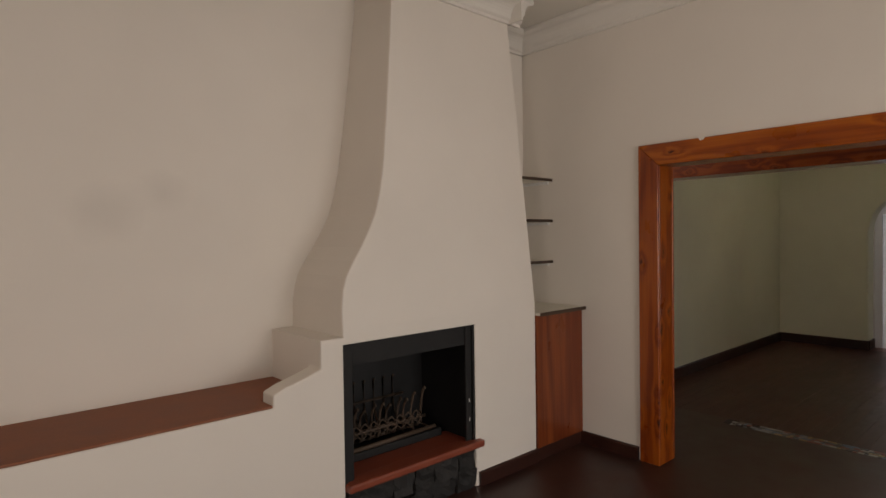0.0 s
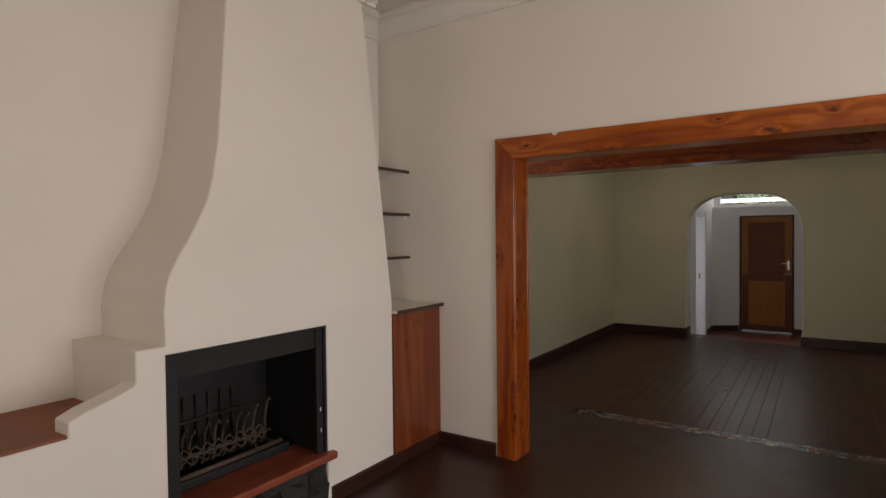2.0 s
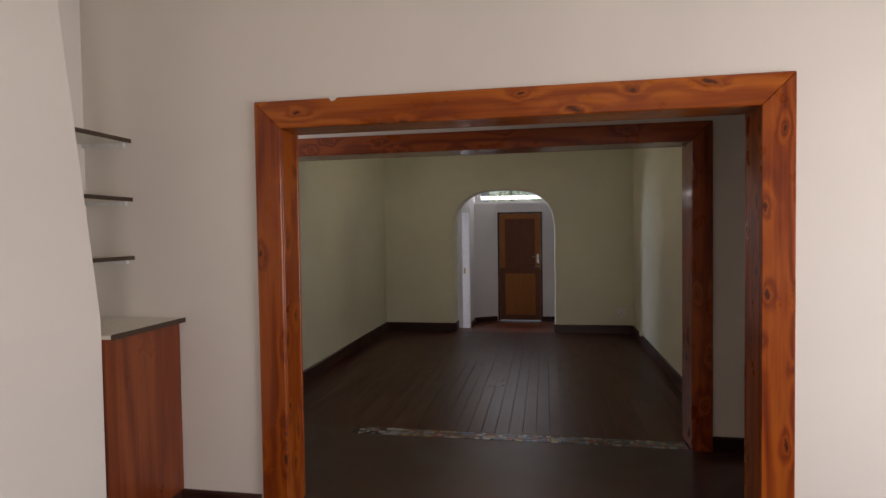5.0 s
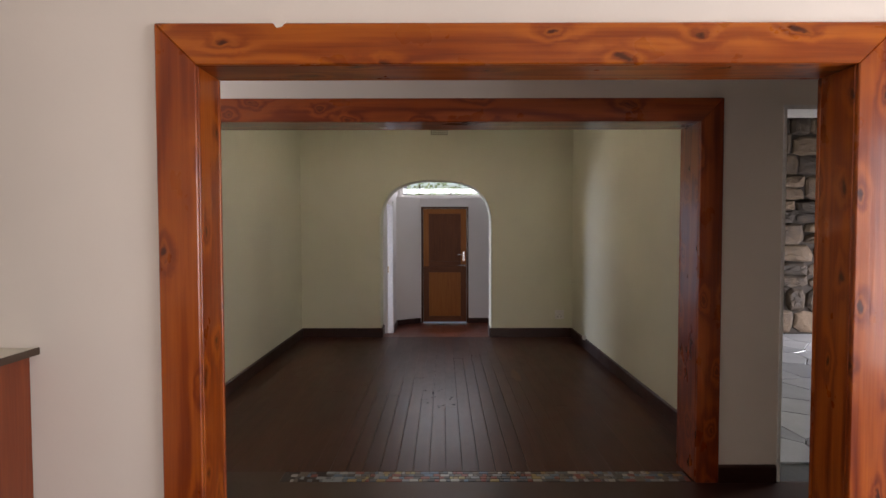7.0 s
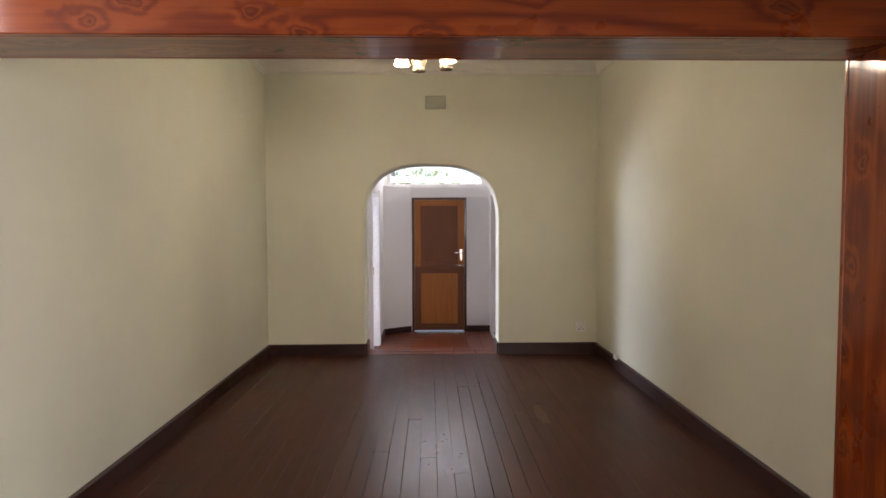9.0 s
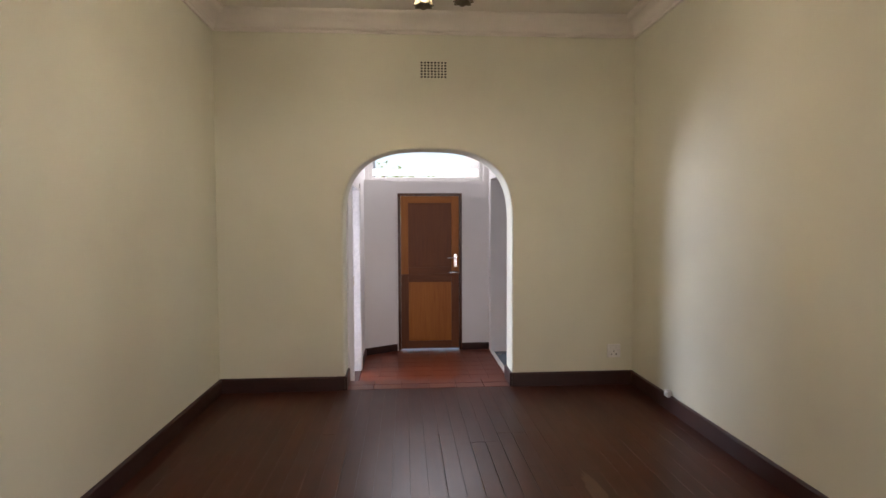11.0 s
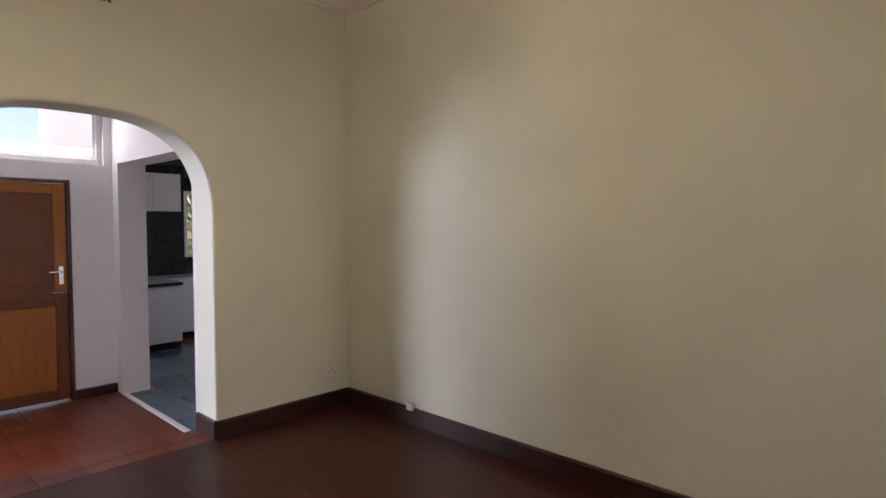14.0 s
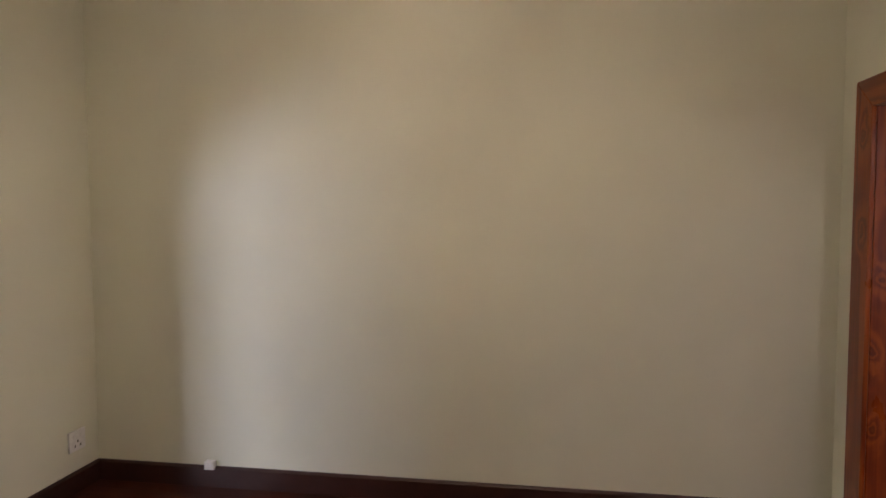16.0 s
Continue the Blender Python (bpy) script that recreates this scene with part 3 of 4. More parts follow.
# ---- timber casings of the two wide openings ----
def casing(name, x0, x1, y0, y1, top, face, label, sides, far=None, wood=None):
    """Lined opening in a wall from x0 to x1, with flat mitred boards on the given sides."""
    th, proud = 0.022, 0.022
    far = far or face
    wood = wood or PINE
    root = thing(name, ((x0 + x1) / 2, (y0 + y1) / 2, 0), label, "door casing")
    cx, cy = (x0 + x1) / 2, (y0 + y1) / 2
    a, b, hx = y0 - cy, y1 - cy, (x1 - x0) / 2
    part("jamb_lining", bevelled(boxes_bm((-hx, hx, a - th, a, 0, top)), 0.003, 1), wood["z"], root)
    part("jamb_lining", bevelled(boxes_bm((-hx, hx, b, b + th, 0, top)), 0.003, 1), wood["z"], root)
    part("head_lining", bevelled(boxes_bm((-hx, hx, a - th, b + th, top, top + th)), 0.003, 1), wood["y"], root)
    for s in sides:
        u = (-hx - proud, -hx) if s < 0 else (hx, hx + proud)
        part("side_board", bevelled(prism_bm([(a, 0), (a, top), (a - face, top + face), (a - face, 0)], "x", *u), 0.004, 1), wood["z"], root)
        part("side_board", bevelled(prism_bm([(b, 0), (b, top), (b + far, top + face), (b + far, 0)], "x", *u), 0.004, 1), wood["z"], root)
        part("head_board", bevelled(prism_bm([(a, top), (b, top), (b + far, top + face), (a - face, top + face)], "x", *u), 0.004, 1), wood["y"], root)
    return root


casing("opening_casing", 3.8, 3.98, 0.265, 2.57, 2.03, 0.142, "varnished orange-brown knotty pine casing round the lounge opening", (-1, 1))
casing("opening_casing", 5.0, 5.232, 0.272, 3.53, 2.053, 0.13, "varnished red-brown pine casing round the dining room opening", (-1, 1), 0.065, STAINED)

chip = thing("plaster_chip", (3.777, 2.28, 2.158), "small white chip knocked out of the casing edge", "chip")
part("chip", prism_bm([(-0.028, 0.018), (-0.012, 0.0), (0.006, -0.004), (0.022, 0.018)], "x", -0.002, 0.004), LOUNGE, chip)

# ---- fireplace ----
fire = thing("fireplace", (2.2, 3.47, 0), "white plaster fireplace with a curved tapering chimney breast", "fireplace")
YF, YB = 3.2, 3.75


def front(z):
    return YF + max(0.0, z - 1.1) * 0.16 / 1.96


LEFT = ((1.72, 1.1), (1.72, 1.2), (1.735, 1.3), (1.76, 1.37), (1.81, 1.45), (1.86, 1.52), (1.915, 1.61), (1.965, 1.70), (2.005, 1.82), (2.04, 1.97), (2.075, 2.2), (2.11, 2.45), (2.15, 2.75), (2.18, 3.0), (2.19, 3.2))
bm = bmesh.new()


def slab_verts(outline, pull):
    f = [bm.verts.new((x - 2.2, front(z) - 3.47, z)) for x, z in outline]
    k = [bm.verts.new((x - 2.2, YB - 3.47, z)) for x, z in outline]
    return f, k


# lower body with the fire opening left out
low = [(3.26, 0), (3.26, 1.1), (1.72, 1.1), (1.72, 1.06), (1.59, 1.06), (1.59, 0.778), (-2.2, 0.778), (-2.2, 0), (1.72, 0), (1.72, 1.02), (2.67, 1.02), (2.67, 0)]
f, k = slab_verts(low, 0)
slope = [(1.59, 0.918), (1.5, 0.888), (1.4, 0.862), (1.337, 0.835), (1.335, 0.778)]
sf = [bm.verts.new((x - 2.2, YF - 3.47, z)) for x, z in slope]
sm = [bm.verts.new((x - 2.2, YF - 3.35, z)) for x, z in slope]
corner = bm.verts.new((1.59 - 2.2, YF - 3.35, 0.778))
bm.verts.remove(f[5])
bm.faces.new(f[:5] + sf + f[6:])
bm.faces.new(list(reversed(k)))
for i in range(len(low)):
    j = (i + 1) % len(low)
    if i not in (1, 4, 5):
        bm.faces.new((f[i], k[i], k[j], f[j]))
bm.faces.new((f[4], k[4], k[5], corner, sm[0], sf[0]))
for i in range(4):
    bm.faces.new((sf[i], sm[i], sm[i + 1], sf[i + 1]))
bm.faces.new((*sm, corner))
bm.faces.new((sf[4], sm[4], corner, k[5], k[6], f[6]))
# tapering hood above
up = [*LEFT, (3.18, 3.2), (3.26, 1.1)]
f2 = [f[2]] + [bm.verts.new((x - 2.2, front(z) - 3.47, z)) for x, z in up[1:-1]] + [f[1]]
k2 = [k[2]] + [bm.verts.new((x - 2.2, YB - 3.47, z)) for x, z in up[1:-1]] + [k[1]]
bm.faces.new(list(reversed(f2))), bm.faces.new(k2)
for i in range(len(up) - 1):
    bm.faces.new((f2[i], f2[i + 1], k2[i + 1], k2[i]))
bmesh.ops.recalc_face_normals(bm, faces=bm.faces)
bmesh.ops.triangulate(bm, faces=[q for q in bm.faces if len(q.verts) > 4])
bmesh.ops.bevel(bm, geom=[e for e in bm.edges if len(e.link_faces) == 2 and e.calc_face_angle(0) > 0.9 and all(v.co.y < -0.05 for v in e.verts)], offset=0.014, segments=3, profile=0.5, affect="EDGES", clamp_overlap=True)
part("chimney_breast", bm, LOUNGE, fire)
cb = bmesh.new()
for cargs in ((2.08, 3.3, "x", front(3.04), -1),):
    cb = cornice_bm(*cargs)
cb.transform(Matrix.Translation((-2.2, -3.47, 0)))
part("cornice", cb, CORNICE, fire, "white coved cornice round the chimney breast")
rb = cornice_bm(front(3.04) - 0.13, 3.75, "y", 3.18, 1)
rb.transform(Matrix.Translation((-2.2, -3.47, 0)))
part("cornice", rb, CORNICE, fire, "white coved cornice round the chimney breast")
for pname, dims in (("firebox_side", (-0.48, -0.462, -0.262, 0.26, 0.28, 1.03)), ("firebox_side", (0.452, 0.47, -0.262, 0.26, 0.28, 1.03)), ("firebox_back", (-0.462, 0.452, 0.24, 0.26, 0.28, 1.03)), ("firebox_top", (-0.462, 0.452, -0.262, 0.24, 1.012, 1.03)), ("firebox_floor", (-0.462, 0.452, -0.2, 0.24, 0.26, 0.285))):
    part(pname, boxes_bm(dims), BLACKPAINT, fire, "soot-black metal firebox")
part("smoke_hood", boxes_bm((-0.462, 0.452, -0.24, -0.225, 0.9, 1.012)), BLACKPAINT, fire, "black metal hood plate")
part("hearth_slab", bevelled(boxes_bm((-0.478, 0.51, -0.31, -0.2, 0.255, 0.3)), 0.012, 2), HEARTHRED, fire, "red polished hearth edge")

# rough dark stones below the hearth
rng = random.Random(4)
x = -0.475
while x < 0.46:
    w = min(rng.uniform(0.1, 0.2), 0.47 - x)
    z = 0.0
    for zt in (rng.uniform(0.1, 0.15), 0.252):
        b = boxes_bm((x + 0.003, x + w - 0.003, -0.262 + rng.uniform(-0.01, 0.015), -0.1, z + 0.002, zt - 0.002))
        bmesh.ops.subdivide_edges(b, edges=b.edges, cuts=2, use_grid_fill=True)
        for v in b.verts:
            v.co += Vector((rng.uniform(-1, 1), rng.uniform(-1.4, 1), rng.uniform(-0.6, 0.6))) * 0.011
        part("stone", b, SOOT, fire)
        z = zt
    x += w

# black metal surround just inside the opening, red hearth floor behind the lip
part("surround_side", bevelled(boxes_bm((-0.462, -0.415, -0.252, -0.232, 0.285, 1.012)), 0.004, 1), BLACKPAINT, fire, "soot-black metal surround")
part("surround_side", bevelled(boxes_bm((0.405, 0.452, -0.252, -0.232, 0.285, 1.012)), 0.004, 1), BLACKPAINT, fire, "soot-black metal surround")
part("hearth_floor", boxes_bm((-0.46, 0.45, -0.2, 0.0, 0.286, 0.294)), HEARTHRED, fire, "sooty red hearth floor")
part("ash_curb", bevelled(boxes_bm((-0.4, 0.38, -0.05, 0.0, 0.294, 0.345)), 0.01, 2), BLACKPAINT, fire, "low black iron ash curb")
for px, pz in ((0.43, 0.55), (0.432, 0.43)):
    part("paint_fleck", boxes_bm((px - 0.003, px + 0.003, -0.2535, -0.252, pz - 0.012, pz + 0.012)), WHITE, fire, "small white paint fleck")

# fire basket of bent iron bars
grate = thing("fire_grate", (2.17, 3.57, 0.285), "rusty iron fire basket standing in the firebox", "fire grate")
for i in range(10):
    gx = -0.29 + i * 0.062
    lean = 0.012 * math.sin(i * 2.3)
    top = 0.3 + lean + (0.03 if i > 7 else 0.0)
    pts = [(gx, -0.02, 0.085), (gx, -0.075, 0.09), (gx, -0.098, 0.13), (gx + lean, -0.088, 0.19), (gx + lean, -0.1, 0.25), (gx + lean, -0.118, top - 0.02), (gx + lean, -0.134, top), (gx + lean, -0.138, top - 0.014)]
    part("bar", tube_bm(bmesh.new(), pts, 0.0075, 7), IRON, grate, smooth=True)
for i in range(8):
    gx = -0.3 + i * 0.075
    pts = [(gx, 0.02, 0.085), (gx, 0.09, 0.1), (gx, 0.125, 0.2), (gx, 0.135, 0.37), (gx, 0.12, 0.385)]
    part("bar", tube_bm(bmesh.new(), pts, 0.007, 7), IRON, grate, smooth=True)
for gy, gz in ((-0.03, 0.078), (0.07, 0.088), (-0.1, 0.15), (0.13, 0.25)):
    part("rail", tube_bm(bmesh.new(), [(-0.33, gy, gz), (0.31, gy, gz)], 0.009, 7), IRON, grate, smooth=True)
for gx in (-0.28, 0.26):
    for gy in (-0.03, 0.07):
        part("leg", tube_bm(bmesh.new(), [(gx, gy, 0.08), (gx * 1.04, gy * 1.1, 0.0)], 0.01, 7), IRON, grate, smooth=True)
for gz, amp, step in ((0.185, 0.016, 1.57), (0.155, 0.018, 1.9), (0.125, 0.014, 1.4)):
    pts = [(-0.3 + 0.58 * q / 36, -0.1 - 0.012 * (q % 2), gz + amp * math.sin(q * step)) for q in range(37)]
    part("strand", tube_bm(bmesh.new(), pts, 0.0045, 6), IRON, grate, smooth=True)
part("front_bar", tube_bm(bmesh.new(), [(-0.36, -0.145, 0.075), (0.0, -0.15, 0.08), (0.35, -0.145, 0.085)], 0.014, 8), IRON, grate, smooth=True)
for gx in (-0.33, 0.32):
    part("bracket", tube_bm(bmesh.new(), [(gx, -0.145, 0.078), (gx, -0.03, 0.08)], 0.008, 7), IRON, grate, smooth=True)

# brown top of the low ledge beside the fireplace
ledge = thing("ledge_top", (-0.3, 3.47, 0.778), "matt brown painted top of the low plaster ledge", "ledge")
part("board", bevelled(prism_bm([(-1.9, -0.274), (1.632, -0.274), (1.632, -0.148), (1.888, -0.148), (1.888, 0.279), (-1.9, 0.279)], "z", 0.0, 0.012), 0.004, 2), LEDGEBROWN, ledge)

# alcove cabinet and shelves
cab = thing("alcove_cabinet", (3.53, 3.46, 0), "varnished red-brown timber cupboard built into the alcove", "cabinet")
part("front_panel", boxes_bm((-0.266, 0.266, -0.27, -0.25, 0.09, 1.015)), CABWOOD, cab)
part("body", boxes_bm((-0.266, 0.266, -0.25, 0.28, 0.0, 1.015)), CABWOOD, cab)
part("plinth", boxes_bm((-0.266, 0.266, -0.262, -0.25, 0.0, 0.088)), SKIRT, cab)
part("top", bevelled(boxes_bm((-0.266, 0.269, -0.3, 0.289, 1.015, 1.034)), 0.003, 1), SHELFTOP, cab, "cream laminate cupboard top")
part("top_edge", boxes_bm((-0.266, 0.269, -0.306, -0.3, 1.012, 1.037)), SHELFEDGE, cab, "chipped dark edge strip")
for z in (1.355, 1.675, 1.995):
    sh = thing("wall_shelf", (3.51, 3.6, z), "thin cream shelf with a dark front edge in the alcove", "shelf", "alcove shelves")
    part("board", boxes_bm((-0.3, 0.289, -0.14, 0.149, 0, 0.018)), SHELFTOP, sh)
    part("edge_strip", boxes_bm((-0.3, 0.289, -0.146, -0.14, -0.002, 0.02)), SHELFEDGE, sh, "dark edge strip")
    part("cleat", boxes_bm((0.269, 0.289, -0.11, 0.149, -0.022, 0)), WHITE, sh, "small white wall cleat")

# ---- dining room fittings ----
vent = thing("air_vent", (9.32, 1.765, 2.745), "cream plaster air vent with square holes high on the wall", "air vent")
part("plate", bevelled(boxes_bm((-0.008, 0.001, -0.125, 0.125, -0.08, 0.08)), 0.003, 1), CREAM, vent)
# Raised black pads stand for the shade inside the vent's holes.
for r in range(6):
    for c in range(8):
        y, z = -0.1015 + c * 0.029, -0.06 + r * 0.024
        part("hole_pad", boxes_bm((-0.0095, -0.007, y - 0.0085, y + 0.0085, z - 0.007, z + 0.007)), BLACK, vent)

sock = thing("wall_socket", (9.32, 0.17, 0.3), "white double wall socket above the skirting board", "socket")
part("plate", bevelled(boxes_bm((-0.012, 0, -0.06, 0.06, -0.06, 0.06)), 0.004, 2), PLASTIC, sock)
part("switch", bevelled(boxes_bm((-0.017, -0.012, -0.035, -0.015, 0.015, 0.04)), 0.002, 1), PLASTIC, sock)
part("switch", bevelled(boxes_bm((-0.017, -0.012, 0.015, 0.035, 0.015, 0.04)), 0.002, 1), PLASTIC, sock)
# The socket's holes are black pads too, their shade given as colour.
for y, z in ((0, -0.005), (-0.02, -0.03), (0.02, -0.03)):
    part("pin_hole_pad", boxes_bm((-0.0135, -0.0115, y - 0.004, y + 0.004, z - 0.006, z + 0.006)), BLACK, sock)
box = thing("cable_box", (8.58, 0.02, 0.118), "small white cable outlet box on the skirting board", "cable outlet")
part("body", bevelled(boxes_bm((-0.03, 0.03, -0.02, 0.018, -0.01, 0.04)), 0.006, 2), PLASTIC, box)
part("face", bevelled(boxes_bm((-0.02, 0.02, 0.018, 0.021, 0.0, 0.03)), 0.001, 1), WHITE, box)

# chandelier with frilled glass shades
chand = thing("chandelier", (7.3, 1.85, H), "brass ceiling light with frilled glass flower shades, two of them lit", "ceiling light")
part("ceiling_rose", lathe_bm([(0.0, 0), (0.07, 0), (0.065, -0.02), (0.02, -0.045), (0.0, -0.045)], 20), BRASS, chand, smooth=True)
part("stem", tube_bm(bmesh.new(), [(0, 0, -0.04), (0, 0, -0.4)], 0.01, 10), BRASS, chand, smooth=True)
part("hub", lathe_bm([(0.0, -0.5), (0.02, -0.49), (0.045, -0.45), (0.03, -0.41), (0.012, -0.39), (0, -0.39)], 16), BRASS, chand, smooth=True)
for i in range(5):
    a = radians(20 + 72 * i)
    ca, sa = math.cos(a), math.sin(a)
    pts = [(0.03 * ca, 0.03 * sa, -0.45), (0.1 * ca, 0.1 * sa, -0.5), (0.16 * ca, 0.16 * sa, -0.47), (0.18 * ca, 0.18 * sa, -0.44)]
    part("arm", tube_bm(bmesh.new(), pts, 0.007, 8), BRASS, chand, smooth=True)
    frill = lathe_bm([(0.018, -0.44), (0.042, -0.465), (0.06, -0.505), (0.058, -0.54), (0.044, -0.57), (0.04, -0.592), (0.05, -0.612), (0.046, -0.613), (0.036, -0.59), (0.04, -0.56), (0.05, -0.51), (0.0, -0.47)], 40, (0.18 * ca, 0.18 * sa, 0), lambda t, z: 1 + (0.16 * math.cos(7 * t) if z < -0.58 else 0.06 * math.cos(7 * t)))
    lit = i in (1, 3)
    part("shade", frill, LIT if lit else FROST, chand, "lit white glass flower shade" if lit else "unlit cream glass flower shade", True)

# ---- hall: stable door, high window, white doorway ----
door = thing("stable_door", (11.9, 1.69, HALL), "closed two-leaf stable door of varnished brown timber", "door")
DZ = 2.07
for y in (-0.42, 0.385):
    part("frame_post", bevelled(boxes_bm((-0.045, 0.06, y, y + 0.035, 0, DZ)), 0.003, 1), DARKFRAME, door, "dark stained door frame")
part("frame_head", bevelled(boxes_bm((-0.045, 0.06, -0.385, 0.385, DZ - 0.035, DZ)), 0.003, 1), DARKFRAME, door, "dark stained door frame")


def leaf(name, z0, z1, bottom, panel, rails, low):
    lf = part(name, boxes_bm((-0.012, 0.0, -0.3, 0.3, z0 + 0.05, z1 - 0.05)), panel["z"], door, "recessed veneer panel leaf")
    for y in (-0.383, 0.283):
        part("stile", bevelled(boxes_bm((-0.028, 0.016, y, y + 0.1, z0, z1)), 0.004, 2), rails["z"], lf)
    part("rail", bevelled(boxes_bm((-0.028, 0.016, -0.283, 0.283, z1 - 0.09, z1)), 0.004, 2), rails["y"], lf)
    part("rail", bevelled(boxes_bm((-0.028, 0.016, -0.283, 0.283, z0, z0 + bottom)), 0.004, 2), low["y"], lf)
    return lf


upper = leaf("upper_leaf", 1.0, DZ - 0.038, 0.1, DOORWOOD, PANELWOOD, DOORWOOD)
lower = leaf("lower_leaf", 0.022, 0.995, 0.1, PANELWOOD, DOORWOOD, DOORWOOD)
part("weather_bar", bevelled(boxes_bm((-0.04, -0.028, -0.38, 0.38, 0.985, 1.01)), 0.003, 1), DOORWOOD["y"], upper)
plate = part("lock_plate", bevelled(boxes_bm((-0.034, -0.028, -0.355, -0.315, 1.1, 1.27)), 0.003, 1), CHROME, upper, "chrome lock plate")
part("handle", tube_bm(bmesh.new(), [(-0.032, -0.335, 1.22), (-0.07, -0.335, 1.22), (-0.075, -0.32, 1.22), (-0.072, -0.23, 1.222)], 0.008, 10), CHROME, plate, "chrome lever handle", True)
bolt = part("bolt", boxes_bm((-0.036, -0.028, -0.37, -0.24, 1.015, 1.045)), DARKFRAME, upper, "dark iron slide bolt")
part("bolt_bar", tube_bm(bmesh.new(), [(-0.042, -0.385, 1.03), (-0.042, -0.25, 1.03)], 0.007, 8), CHROME, bolt, smooth=True)

# Unseen step, added pale so the gap under the door shows bright.
setting("doorstep", boxes_bm((12.1, 13.0, 1.0, 2.4, -0.45, HALL - 0.02)), plain("pale_concrete", (0.5, 0.48, 0.44), 0.9, relief=0.4), "unseen pale step added outside to brighten the gap under the back door", "doorstep")
bell = thing("bell_push", (11.87, 1.2, 1.1), "small round white switch on the wall by the door", "switch")
part("base", tube_bm(bmesh.new(), [(0, 0, 0), (-0.012, 0, 0)], 0.026, 16), PLASTIC, bell)
part("button", tube_bm(bmesh.new(), [(-0.012, 0, 0), (-0.03, 0, 0)], 0.012, 12), PLASTIC, bell)


def window(name, x, y0, y1, z0, z1, mullions, label, bars=(), depth=0.05):
    """A window in a wall that faces along x."""
    cy = (y0 + y1) / 2
    w = thing(name, (x, cy, z0), label, "window")
    tagged(w, kind="structure")
    a, b, h = y0 - cy, y1 - cy, z1 - z0
    part("frame", bevelled(boxes_bm((-depth, depth, a, a + 0.05, 0, h), (-depth, depth, b - 0.05, b, 0, h), (-depth, depth, a + 0.05, b - 0.05, 0, 0.05), (-depth, depth, a + 0.05, b - 0.05, h - 0.05, h)), 0.004, 1), WHITE, w)
    for m in mullions:
        part("mullion", boxes_bm((-0.02, 0.02, m - cy - 0.015, m - cy + 0.015, 0.05, h - 0.05)), WHITE, w)
    for z in bars:
        part("glazing_bar", boxes_bm((-0.018, 0.018, a + 0.05, b - 0.05, z - z0 - 0.012, z - z0 + 0.012)), WHITE, w)
    cuts = [a + 0.05, *[m - cy for m in sorted(mullions)], b - 0.05]
    for u, v in zip(cuts, cuts[1:]):
        g = part("pane", boxes_bm((-0.003, 0.003, u, v, 0.05, h - 0.05)), GLASS, w)
        g.visible_shadow = False
    return w


window("window_1", 11.97, 0.98, 2.48, 1.99, 2.8, (), "high white-framed window above the back door")

jamb = thing("door_frame", (10.45, 2.615, HALL), "white painted door frame of the hall doorway", "door frame")
part("jamb", boxes_bm((0.418, 0.448, -0.09, 0.09, 0, 2.05)), WHITE, jamb)
part("jamb", boxes_bm((-0.448, -0.418, -0.09, 0.09, 0, 2.05)), WHITE, jamb)
part("head", boxes_bm((-0.448, 0.448, -0.09, 0.09, 2.05, 2.078)), WHITE, jamb)
part("architrave", bevelled(boxes_bm((0.448, 0.51, -0.1, -0.086, 0, 2.13)), 0.004, 1), WHITE, jamb)
part("strike_plate", boxes_bm((0.415, 0.418, -0.02, 0.01, 0.98, 1.08)), BRASS, jamb, "dull brass strike plate")

sill = setting("threshold_kitchen", bevelled(boxes_bm((10.05, 11.71, 0.87, 0.915, HALL - 0.012, HALL + 0.012)), 0.004, 1), WHITE, "worn white threshold strip at the kitchen opening", "threshold")

# ---- kitchen seen through the opening ----
KX, KE = 13.37, 14.55


def base_unit(x, y0, y1, label):
    cy = (y0 + y1) / 2
    h = (y1 - y0) / 2 - 0.002
    u = thing("base_cabinet", (x, cy, HALL), label, "kitchen cabinet", "kitchen base cabinets")
    part("carcass", boxes_bm((0.02, 0.58, -h, h, 0.1, 0.86)), CABWHITE, u)
    part("plinth", boxes_bm((0.06, 0.5, -h, h, 0, 0.1)), BLACK, u, "dark recessed plinth")
    part("door", bevelled(boxes_bm((0, 0.018, -h + 0.002, h - 0.002, 0.11, 0.855)), 0.002, 1), CABWHITE, u)
    return u


base_unit(KX, -0.34, 0.13, "grey-white laminate kitchen base cabinet beside the opening")
base_unit(KX, 0.132, 0.58, "grey-white laminate kitchen base cabinet beside the opening")
base_unit(13.95, -0.78, -0.36, "white laminate kitchen base cabinet under the window")
base_unit(13.95, -1.3, -0.82, "white laminate kitchen base cabinet under the window")
top = thing("worktop", (14.0, -0.4, HALL + 0.86), "pale worktop with a dark front edge", "worktop")
part("slab", bevelled(boxes_bm((-0.64, 0.54, 0.055, 0.98, 0, 0.03)), 0.004, 1), COUNTER, top)
part("slab", bevelled(boxes_bm((-0.06, 0.54, -1.6, 0.053, 0, 0.03)), 0.004, 1), COUNTER, top)
part("edge", boxes_bm((-0.65, -0.641, 0.05, 0.98, -0.012, 0.031)), BLACK, top, "dark worktop edge")
kw = thing("wall_cabinet", (14.2, -0.29, 1.6), "white laminate wall cabinet over the worktop", "kitchen cabinet")
part("carcass", boxes_bm((0.0, 0.34, -0.39, 0.39, 0, 0.54)), CABWHITE, kw)
part("door", bevelled(boxes_bm((-0.02, -0.001, -0.388, -0.002, 0.002, 0.538)), 0.002, 1), CABWHITE, kw)
